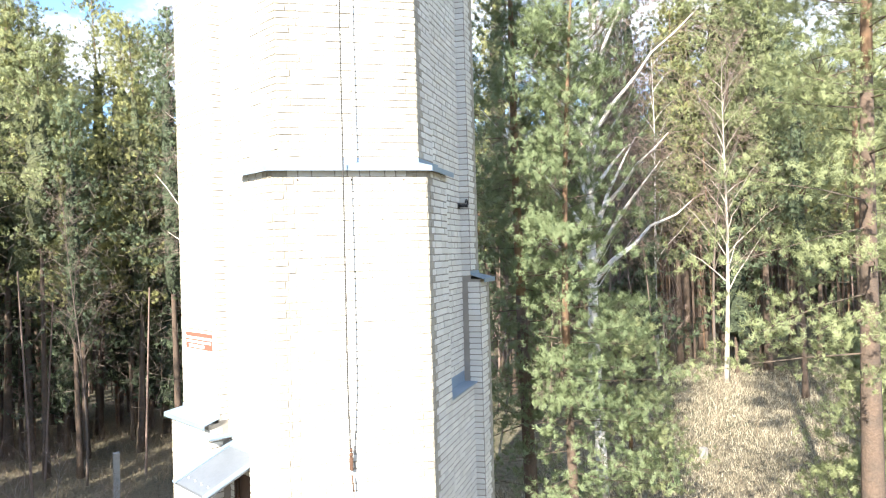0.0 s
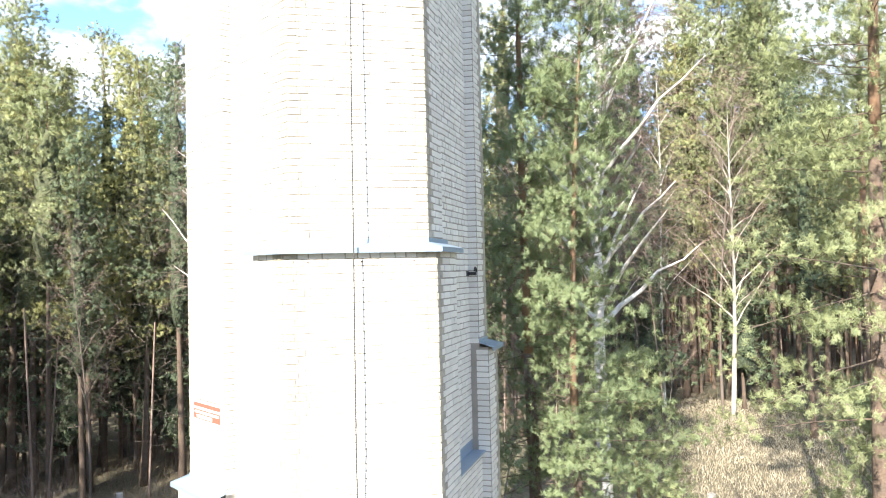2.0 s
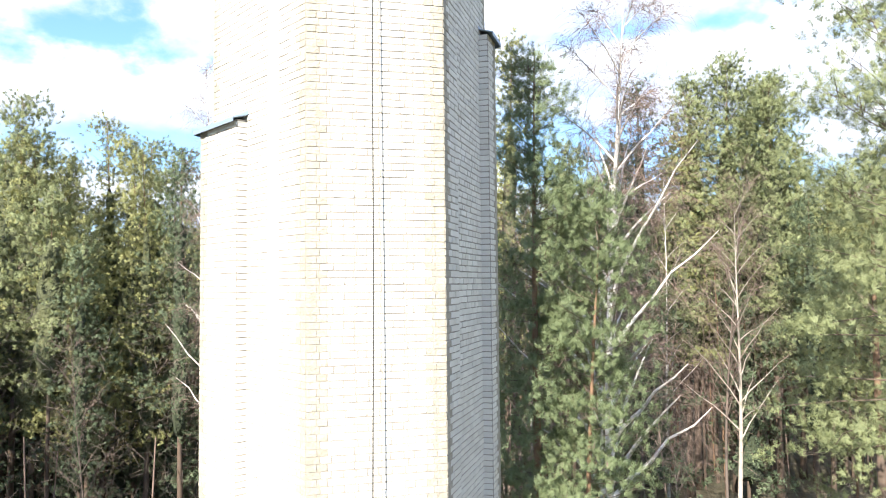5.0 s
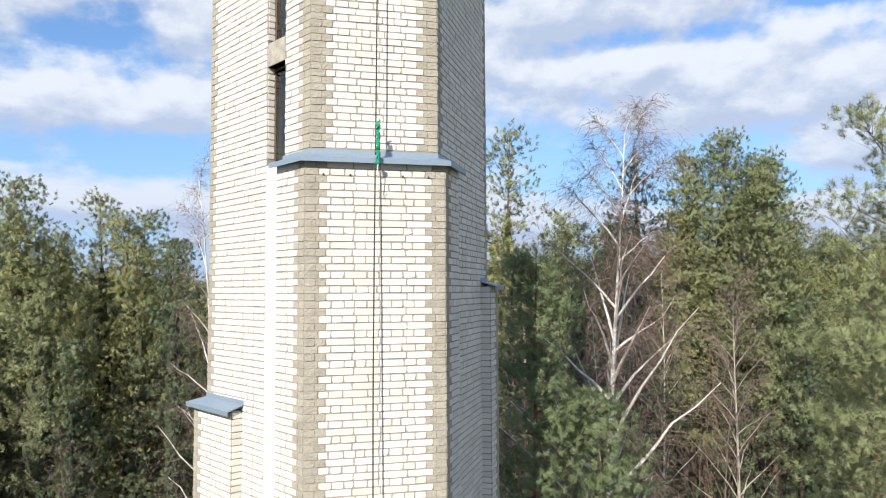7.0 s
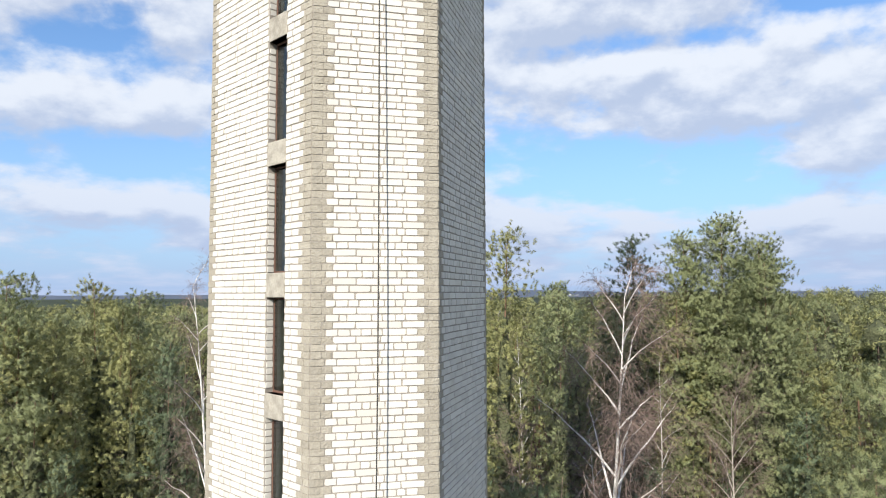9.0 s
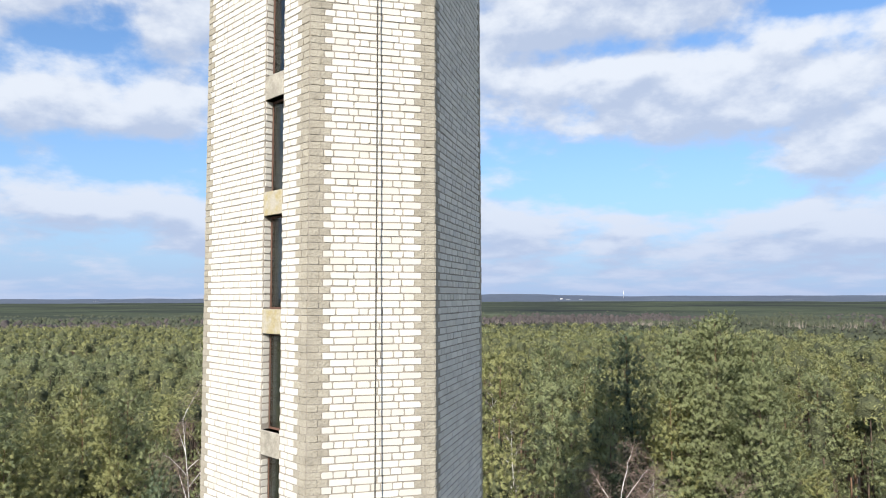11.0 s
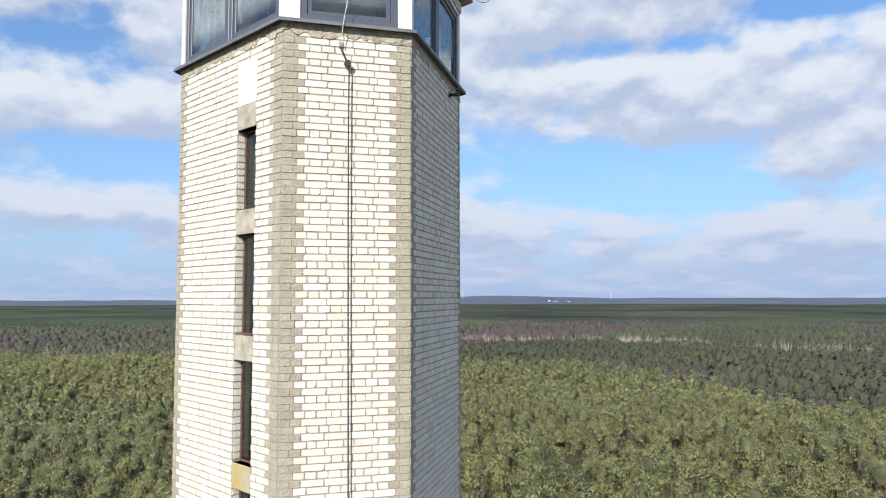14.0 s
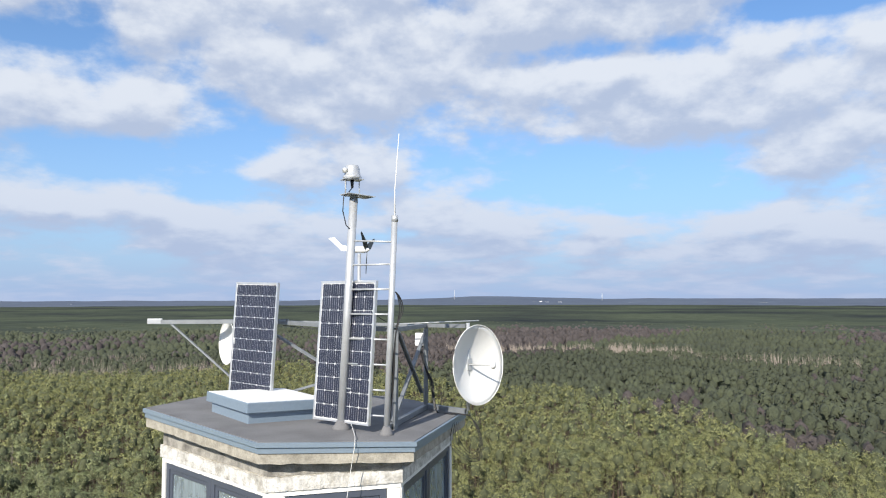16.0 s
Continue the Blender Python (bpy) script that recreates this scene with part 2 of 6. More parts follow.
M_BLACK = material("black cable", (0.02, 0.02, 0.022), 0.5, spread=0.1)
M_RUST = material("rusty iron", (0.13, 0.07, 0.045), 0.85, spread=0.4, scale=14, fine=90, bump=0.5)
M_ROPE = material("dark grey rope", (0.06, 0.058, 0.055), 0.9, spread=0.25, scale=20)
M_WROPE = material("white rope", (0.70, 0.70, 0.68), 0.85, spread=0.15, scale=20)
M_GREEN = material("green rope", (0.015, 0.36, 0.20), 0.7, spread=0.25, scale=30)
M_RED = material("red sign paint", (0.62, 0.10, 0.07), 0.5, spread=0.1)
M_PLASTIC = material("grey plastic", (0.55, 0.56, 0.56), 0.5, spread=0.1)
M_BLADE = material("black turbine blade", (0.03, 0.035, 0.035), 0.4, spread=0.1)
M_NEEDLE = material("pine needles", (0.285, 0.318, 0.152), 0.6, spread=0.10, scale=0.6, fine=7, bump=0.0, tint=(0.200, 0.245, 0.130), island=0.12, translucent=0.24)
M_NEEDLE2 = material("yellowish pine needles", (0.328, 0.334, 0.136), 0.6, spread=0.10, scale=0.5, fine=6, bump=0.0, tint=(0.230, 0.258, 0.116), island=0.12, translucent=0.24)
M_SPRUCE = material("dark pine needles", (0.150, 0.195, 0.108), 0.65, spread=0.25, scale=0.8, fine=7, bump=0.0, tint=(0.100, 0.145, 0.082), island=0.2, translucent=0.24)
M_NEEDLEBLUE = material("blue green pine needles", (0.225, 0.278, 0.138), 0.6, spread=0.10, scale=0.6, fine=7, bump=0.0, tint=(0.160, 0.214, 0.112), island=0.12, translucent=0.28)
# gap-filling masses inside crowns, the inner shade put into their dark colour
M_CROWNFILL = material("pine crown fill, inner shade in its colour", (0.120, 0.132, 0.064), 0.95, spread=0.45, scale=1.4, fine=9.0, bump=1.0, tint=(0.055, 0.065, 0.036), dist=0.2)
M_CROWNFILLDK = material("dark pine crown fill, inner shade in its colour", (0.070, 0.090, 0.050), 0.95, spread=0.45, scale=1.4, fine=9.0, bump=1.0, tint=(0.035, 0.048, 0.028), dist=0.2)
M_BARK = material("pine bark", (0.135, 0.095, 0.07), 0.95, spread=0.5, scale=5, fine=30, bump=0.8, tint=(0.09, 0.07, 0.055), dist=0.02)
M_BARKUP = material("orange upper pine bark", (0.23, 0.14, 0.085), 0.9, spread=0.4, scale=6, fine=40, bump=0.5, tint=(0.14, 0.09, 0.06), dist=0.01)
M_LIMB = material("grey brown pine limbs", (0.13, 0.098, 0.072), 0.95, spread=0.35, scale=5, fine=40, bump=0.4, tint=(0.075, 0.06, 0.048), dist=0.01)
M_BIRCH = material("white birch bark", (0.80, 0.78, 0.74), 0.8, spread=0.35, scale=4.5, fine=30, bump=0.3, tint=(0.34, 0.30, 0.27))
M_TWIG = material("bare birch twigs", (0.24, 0.175, 0.145), 0.9, spread=0.3, scale=3, bump=0.0, island=0.2)
M_TWIGPALE = material("pale bare branches", (0.29, 0.25, 0.215), 0.9, spread=0.3, scale=3, bump=0.0)
M_PALEBARK = material("pale grey bark", (0.46, 0.42, 0.365), 0.9, spread=0.35, scale=4, fine=30, bump=0.3, tint=(0.26, 0.22, 0.19))
M_TWIGDEAD = material("dead twigs", (0.15, 0.12, 0.10), 0.9, spread=0.3, scale=0.5, bump=0.0, island=0.3)
M_GRASS = material("dry forest floor", (0.19, 0.16, 0.105), 0.95, spread=0.7, scale=0.28, fine=7, bump=0.9, tint=(0.075, 0.075, 0.042), dist=0.12)
M_STRAW = material("dry grass blades", (0.46, 0.41, 0.30), 0.9, spread=0.3, scale=2, bump=0.0, island=0.3, translucent=0.2)
M_POST = material("weathered concrete post", (0.36, 0.345, 0.315), 0.95, spread=0.3, scale=6, fine=60, bump=0.5)
# distance: blue haze and dark cloud-shade bands are put into these colours
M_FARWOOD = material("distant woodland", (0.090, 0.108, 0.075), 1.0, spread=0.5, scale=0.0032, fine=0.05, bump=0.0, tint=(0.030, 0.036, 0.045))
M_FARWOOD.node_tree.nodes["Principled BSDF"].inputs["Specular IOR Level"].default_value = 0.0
M_HAZEHILL = material("far wooded hills with blue haze in the colour", (0.080, 0.105, 0.150), 1.0, spread=0.4, scale=0.002, fine=0.02, bump=0.0, tint=(0.055, 0.075, 0.125))
# pines beyond the bright stand: cloud shade put into a darker green
M_SHADEPINE = material("far pine wood, cloud shade in its colour", (0.072, 0.084, 0.048), 0.95, spread=0.4, scale=0.01, fine=2.0, bump=1.0, dist=0.6, tint=(0.046, 0.056, 0.038), island=0.15)
M_FARTWIG = material("far leafless wood", (0.092, 0.078, 0.076), 0.95, spread=0.4, scale=0.02, fine=2.0, bump=1.0, dist=0.6, island=0.25)
M_BRUSH = material("dry brush", (0.21, 0.165, 0.115), 0.9, spread=0.3, scale=1, bump=0.0, island=0.35)
M_DOOR = material("dark brown door", (0.10, 0.06, 0.045), 0.6, spread=0.3, scale=5)

# ---- mesh helpers ----
def mesh_of(name, verts, faces, mats, smooth=False, slots=None):
    me = bpy.data.meshes.new(name)
    me.from_pydata([tuple(v) for v in verts], [], faces)
    for m in (mats if isinstance(mats, (list, tuple)) else [mats]):
        me.materials.append(m)
    if slots is not None:
        me.polygons.foreach_set("material_index", slots)
    if smooth:
        me.polygons.foreach_set("use_smooth", [True] * len(me.polygons))
    me.update()
    return me


def part(name, bm, mat, parent=None, label="", smooth=False):
    """Links a bmesh as one mesh object under a thing or a part."""
    me = bpy.data.meshes.new(name)
    bm.to_mesh(me)
    bm.free()
    for m in (mat if isinstance(mat, (list, tuple)) else [mat]):
        me.materials.append(m)
    if smooth:
        me.polygons.foreach_set("use_smooth", [True] * len(me.polygons))
    ob = new(name, me)
    ob.parent = parent
    if label:
        tagged(ob, label)
    return ob


def raw(name, verts, faces, mat, parent=None, label="", smooth=False, slots=None, kind=""):
    ob = new(name, mesh_of(name, verts, faces, mat, smooth, slots))
    ob.parent = parent
    return tagged(ob, label, kind=kind)


def thing(name, label, category, group="", kind=""):
    return tagged(new(name), label, category, group, kind)


def box(bm, lo, hi, m=None, bevel=0.0):
    vs = [bm.verts.new((x, y, z)) for x in (lo[0], hi[0]) for y in (lo[1], hi[1]) for z in (lo[2], hi[2])]
    fs = [bm.faces.new([vs[i] for i in q]) for q in ((0, 1, 3, 2), (4, 6, 7, 5), (0, 4, 5, 1), (2, 3, 7, 6), (0, 2, 6, 4), (1, 5, 7, 3))]
    if bevel:
        r = bmesh.ops.bevel(bm, geom=list({e for f in fs for e in f.edges}), offset=bevel, segments=2, affect="EDGES", profile=0.5)
        vs = list({v for f in r["faces"] for v in f.verts} | {v for v in vs if v.is_valid})
    if m is not None:
        bmesh.ops.transform(bm, matrix=m, verts=vs)
    return vs


def tube_data(points, radii, sides=8, cap=True):
    """Verts and faces of a round tube along points."""
    pts = [Vector(p) for p in points]
    if isinstance(radii, (int, float)):
        radii = [radii] * len(pts)
    verts, faces = [], []
    ref = Vector((0.31, 0.22, 0.92)).normalized()
    for i, p in enumerate(pts):
        d = (pts[min(i + 1, len(pts) - 1)] - pts[max(i - 1, 0)]).normalized()
        a = d.cross(ref)
        if a.length < 0.05:
            a = d.cross(Vector((1, 0, 0)))
        a.normalize()
        b = d.cross(a)
        for k in range(sides):
            w = 2 * math.pi * k / sides
            verts.append(p + (a * math.cos(w) + b * math.sin(w)) * radii[i])
    for i in range(len(pts) - 1):
        for k in range(sides):
            j = (k + 1) % sides
            faces.append((i * sides + k, i * sides + j, (i + 1) * sides + j, (i + 1) * sides + k))
    if cap:
        faces.append(tuple(range(sides))[::-1])
        faces.append(tuple((len(pts) - 1) * sides + k for k in range(sides)))
    return verts, faces


def tube(name, points, radius, mat, parent=None, label="", sides=10):
    v, f = tube_data(points, radius, sides)
    return raw(name, v, f, mat, parent, label, smooth=True)


# ---- the tower's plan: three narrow and three wide sides ----
NARROW, WIDE = 1.35, 2.30
H3 = math.sqrt(3) / 2
PLAN = [Vector((-0.675, 0)), Vector((0.675, 0)), Vector((1.825, 1.992)), Vector((1.15, 3.161)), Vector((-1.15, 3.161)), Vector((-1.825, 1.992))]
# side i goes from corner i to i + 1: 0 front, 1 right, 2 right back, 3 back, 4 left back, 5 left
CENTRE = sum(PLAN, Vector((0, 0))) / 6
BASE_Z, STEP1, STEP2, TOP_Z = -1.5, 7.36, 15.585, 33.84
COURSE = 0.0755
OUT1, OUT2 = 0.10, 0.215


def side_of(i):
    a, b = PLAN[i], PLAN[(i + 1) % 6]
    u = (b - a).normalized()
    return a, b, u, Vector((u.y, -u.x))


def ring(out):
    """The plan's corners, moved out by so much."""
    pts = []
    for i in range(6):
        n0, n1 = side_of(i - 1 if i else 5)[3], side_of(i)[3]
        pts.append(PLAN[i] + (n0 + n1) / (1 + n0.dot(n1)) * out)
    return pts


BR = {"white": ([], []), "quoin": ([], [])}
SINGLE = {"white": [], "quoin": []}
brng = random.Random(7)


def add_brick(kind, a, u, n, s0, s1, z0, z1, single=False):
    """One brick face with clipped, worn corners, standing 7 mm proud of the mortar."""
    r = brng
    jit = lambda k: r.uniform(-k, k)
    w, h = s1 - s0, z1 - z0
    c = min(0.010 if kind == "white" else 0.007, w * 0.2)
    prof = []
    for sx, sz, flip in ((0, 0, 0), (1, 0, 1), (1, 1, 0), (0, 1, 1)):
        cx, cz = c * r.uniform(0.25, 1.3), c * r.uniform(0.25, 1.1)
        if r.random() < 0.05:
            cx, cz = cx * 2.0, cz * 1.6
        x0 = s0 + jit(0.004) if sx == 0 else s1 + jit(0.004)
        y0 = z0 + jit(0.0025) if sz == 0 else z1 + jit(0.0025)
        p1 = (x0, y0 + (cz if sz == 0 else -cz))
        p2 = (x0 + (cx if sx == 0 else -cx), y0)
        prof += [p2, p1] if flip else [p1, p2]
    out = 0.0068 + jit(0.0032) if kind == "white" else 0.0065 + jit(0.0030)
    if kind == "quoin":
        s0, s1, z0, z1 = s0 - 0.003, s1 + 0.003, z0 - 0.0035, z1 + 0.0035
        prof = [(s + (-0.003 if s < (s0 + s1) / 2 else 0.003), z + (-0.0035 if z < (z0 + z1) / 2 else 0.0035)) for s, z in prof]
    verts = []
    for d, g in ((out, 0.002), (-0.004, 0.0)):
        for s, z in prof:
            s2 = s + (g if s < (s0 + s1) / 2 else -g)
            z2 = z + (g if z < (z0 + z1) / 2 else -g)
            q = a + u * s2 + n * d
            verts.append((q.x, q.y, z2))
    faces = [tuple(range(8))] + [(i, 8 + i, 8 + (i + 1) % 8, (i + 1) % 8) for i in range(8)]
    if single:
        SINGLE[kind].append((verts, faces))
        return
    V, F = BR[kind]
    o = len(V)
    V.extend(verts)
    F.extend([tuple(i + o for i in f) for f in faces])


def lay_bricks(a, u, n, s0, s1, z0, z1, quoin0=0.0, quoin1=0.0, holes=(), single=False, seed=0):
    """Courses of bricks on a wall panel: stretcher and header rows in turn, grey toothed quoins at the ends."""
    k0 = math.ceil((max(z0, 1.6) - BASE_Z) / COURSE - 0.02)
    k = k0
    while BASE_Z + (k + 1) * COURSE <= z1 + 0.012:
        zb = BASE_Z + k * COURSE + 0.006
        zt = zb + COURSE - 0.0115
        row = k % 2
        q0 = quoin0 + (0.075 if row else 0.0) if quoin0 else 0.0
        q1 = quoin1 + (0.0 if row else 0.075) if quoin1 else 0.0
        zones = []
        if q0:
            zones.append((s0, s0 + q0, "quoin"))
        zones.append((s0 + q0, s1 - q1, "white"))
        if q1:
            zones.append((s1 - q1, s1, "quoin"))
        for z_a, z_b, kind in zones:
            length = z_b - z_a
            if length < 0.03:
                continue
            unit = 0.26 if row else 0.130
            if kind == "quoin":
                unit = 0.13 if length < 0.2 else length / 2
            count = max(1, round(length / unit))
            cuts = [z_a + length * i / count for i in range(count + 1)]
            if kind == "white":
                for i in range(1, count):
                    cuts[i] += brng.uniform(-0.012, 0.012) if row else brng.uniform(-0.02, 0.02)
                if not row and count > 4 and brng.random() < 0.8:
                    del cuts[brng.randrange(2, count - 1)]
            for c0, c1 in zip(cuts, cuts[1:]):
                spans = [(c0 + 0.0055, c1 - 0.0055)]
                for h0, h1, hz0, hz1 in holes:
                    if zt > hz0 and zb < hz1:
                        nxt = []
                        for p0, p1 in spans:
                            if p1 <= h0 or p0 >= h1:
                                nxt.append((p0, p1))
                            else:
                                if h0 - p0 > 0.03:
                                    nxt.append((p0, h0 - 0.003))
                                if p1 - h1 > 0.03:
                                    nxt.append((h1 + 0.003, p1))
                        spans = nxt
                for p0, p1 in spans:
                    add_brick(kind, a, u, n, p0, p1, zb, zt, single and kind is not None)
        k += 1


tower = thing("lookout_tower", "tall white brick lookout tower with grey quoins and glazed cabin", "tower")
WIN0, WIN1 = 0.500, 0.880          # the window column on a wide side, from its corner
LINTELS = [16.76, 18.08, 19.55, 20.98, 22.30, 23.61, 24.93, 26.23, 27.60, 28.94, 30.30, 31.66, 32.82]
LINTEL_H = 0.27


def prism_wall(name, p, q, thick, z0, z1, mat, holes=(), label=""):
    """A wall slab from p to q with openings (s0, s1, z0, z1) through it."""
    u = (q - p).normalized()
    n = Vector((u.y, -u.x))
    L = (q - p).length
    bm = bmesh.new()
    m = Matrix(((u.x, -n.x, 0, p.x), (u.y, -n.y, 0, p.y), (0, 0, 1, 0), (0, 0, 0, 1)))
    if not holes:
        box(bm, (0, 0, z0), (L, thick, z1), m)
    else:
        h0, h1 = holes[0][0], holes[0][1]
        box(bm, (0, 0, z0), (h0, thick, z1), m)
        box(bm, (h1, 0, z0), (L, thick, z1), m)
        z = z0
        for _, _, a, b in sorted(holes, key=lambda h: h[2]):
            box(bm, (h0, 0, z), (h1, thick, a), m)
            z = b
        box(bm, (h0, 0, z), (h1, thick, z1), m)
    return part(name, bm, mat, tower, label)


# openings of the left window column: each runs from the lintel below to the lintel above
openings = []
low = STEP2 + 0.06
for zl in LINTELS:
    openings.append((low, zl))
    low = zl + LINTEL_H

# left side runs from corner 5 to corner 0: the column is counted from corner 0
LEFT_HOLES = [(WIDE - WIN1, WIDE - WIN0, a, b) for a, b in openings]
walls = []
for i in range(6):
    a, b, u, n = side_of(i)
    holes = LEFT_HOLES if i == 5 else ()
    walls.append(prism_wall("wall", a, b, 0.30, BASE_Z, TOP_Z, M_MORTAR, holes))


def pier(i, out0, out1, backs, z0, z1, name="pier"):
    """A brick skin round a narrow side and its two corners, so far out, returning along the wide sides."""
    r = ring(out1)
    c0, c1 = r[i], r[(i + 1) % 6]
    up, un = side_of(i - 1 if i else 5)[2], side_of((i + 1) % 6)[2]
    np_, nn = side_of(i - 1 if i else 5)[3], side_of((i + 1) % 6)[3]
    e0 = PLAN[i] - up * backs[0]
    e1 = PLAN[(i + 1) % 6] + un * backs[1]
    outline = [e0 - np_ * 0.05, e0 + np_ * out1, c0, c1, e1 + nn * out1, e1 - nn * 0.05, PLAN[(i + 1) % 6] - (nn + side_of(i)[3]) * 0.03, PLAN[i] - (np_ + side_of(i)[3]) * 0.03]
    bm = bmesh.new()
    lo = [bm.verts.new((p.x, p.y, z0)) for p in outline]
    hi = [bm.verts.new((p.x, p.y, z1)) for p in outline]
    k = len(outline)
    bm.faces.new(lo[::-1])
    bm.faces.new(hi)
    for j in range(k):
        bm.faces.new((lo[j], lo[(j + 1) % k], hi[(j + 1) % k], hi[j]))
    ob = part(name, bm, M_MORTAR, tower)
    # bricks: front, two returns, two ends
    fu, fn = side_of(i)[2], side_of(i)[3]
    lay_bricks(c0, fu, fn, 0, (c1 - c0).length, z0, z1, 0.14, 0.14)
    L0, L1 = (c0 - (e0 + np_ * out1)).length, (c1 - (e1 + nn * out1)).length
    lay_bricks(e0 + np_ * out1, up, np_, 0, L0, z0, z1, 0, 0.12)
    lay_bricks(c1, un, nn, 0, L1, z0, z1, 0.12, 0)
    lay_bricks(e0 + np_ * (out0 - 0.02), np_, -up, 0, out1 - out0 + 0.02, z0, z1)
    lay_bricks(e1 + nn * out1, -nn, un, 0, out1 - out0 + 0.02, z0, z1)
    return ob


def flashing(i, out0, out1, backs, z, name="flashing"):
    """Folded tin over a step: upstand on the wall behind, slope, drip edge."""
    lip = out1 + 0.085
    up, un = side_of(i - 1 if i else 5)[2], side_of((i + 1) % 6)[2]
    np_, nn = side_of(i - 1 if i else 5)[3], side_of((i + 1) % 6)[3]
    rows = []
    for o, dz in ((out0 + 0.010, 0.115), (out0 + 0.012, 0.068), (lip, 0.012), (lip, -0.042), (lip - 0.012, -0.042), (lip - 0.012, 0.0), (out0 + 0.02, 0.055)):
        r = ring(o)
        rows.append([(p.x, p.y, z + dz) for p in (PLAN[i] - up * (backs[0] + 0.05) + np_ * o, r[i], r[(i + 1) % 6], PLAN[(i + 1) % 6] + un * (backs[1] + 0.05) + nn * o)])
    verts = [v for row in rows for v in row]
    faces = []
    for k in range(len(rows) - 1):
        for j in range(3):
            faces.append((k * 4 + j, (k + 1) * 4 + j, (k + 1) * 4 + j + 1, k * 4 + j + 1))
    faces.append(tuple(k * 4 for k in range(1, 7)))
    faces.append(tuple(k * 4 + 3 for k in range(6, 0, -1)))
    return raw(name, verts, faces, M_TIN, tower, "blue grey painted tin flashing over the brick step")


# returns of the piers along the wide sides
FRONT_UP, FRONT_LOW = (0.50, 0.48), (0.50, 0.60)
# front pier in two steps; the side piers step lower down
pier(0, 0.0, OUT1, FRONT_UP, STEP1 - 0.02, STEP2)
pier(0, OUT1 - 0.03, OUT2, FRONT_LOW, BASE_Z, STEP1)
flashing(0, 0.0, OUT1, (0.48, 0.46), STEP2)
flashing(0, OUT1, OUT2, FRONT_LOW, STEP1)
for i, z_hi, z_lo, backs in ((4, 12.86, 4.52, (0.40, 0.90)), (2, 14.28, 6.08, (0.35, 0.40))):
    pier(i, 0.0, OUT1 + 0.03, backs, z_lo - 0.02, z_hi)
    pier(i, OUT1, OUT2 + 0.04, backs, BASE_Z, z_lo)
    flashing(i, 0.0, OUT1 + 0.03, backs, z_hi)
    flashing(i, OUT1 + 0.03, OUT2 + 0.04, backs, z_lo)

# thicker lower panel on the right side, between the piers, with a tin ledge
a, b, u, n = side_of(1)
LEDGE = 4.70
bm = bmesh.new()
m = Matrix(((u.x, n.x, 0, a.x), (u.y, n.y, 0, a.y), (0, 0, 1, 0), (0, 0, 0, 1)))
box(bm, (0.58, -0.05, BASE_Z), (WIDE - 0.33, OUT1 + 0.03, LEDGE), m)
part("panel", bm, M_MORTAR, tower)
lay_bricks(a + n * (OUT1 + 0.03), u, n, 0.60, WIDE - 0.35, BASE_Z, LEDGE)
bm = bmesh.new()
box(bm, (0.63, 0.0, LEDGE), (WIDE - 0.38, OUT1 + 0.09, LEDGE + 0.02), m)
box(bm, (0.63, 0.0, LEDGE + 0.02), (WIDE - 0.38, 0.012, LEDGE + 0.16), m)
part("ledge", bm, M_TIN, tower, "blue grey tin ledge over the lower panel")

# bricks of the main walls
SINGLE_LO, SINGLE_HI = BASE_Z + 431 * COURSE, BASE_Z + 460 * COURSE
for i, z0 in ((0, STEP2), (1, BASE_Z), (5, BASE_Z)):
    a, b, u, n = side_of(i)
    L = (b - a).length
    holes = []
    if i == 5:
        holes = [(WIDE - WIN1, WIDE - WIN0, STEP2 - 8.0, LINTELS[-1] + LINTEL_H + 0.42)]
    top = TOP_Z - 0.09
    qa, qb = (0.15, 0.15) if i == 0 else (0.10, 0.15) if i == 5 else (0.10, 0.08)
    if i == 0:
        lay_bricks(a, u, n, 0, L, z0 + 0.1, SINGLE_LO, qa, qb, holes)
        lay_bricks(a, u, n, 0, L, SINGLE_LO, SINGLE_HI, qa, qb, holes, single=True)
        lay_bricks(a, u, n, 0, L, SINGLE_HI, top, qa, qb, holes)
    else:
        lay_bricks(a, u, n, 0, L, z0, top, qa, qb, holes)

# back sides are plain mortar-washed brick courses too
for i in (2, 3, 4):
    a, b, u, n = side_of(i)
    lay_bricks(a, u, n, 0, (b - a).length, 30.0, TOP_Z - 0.09, 0.10, 0.10)

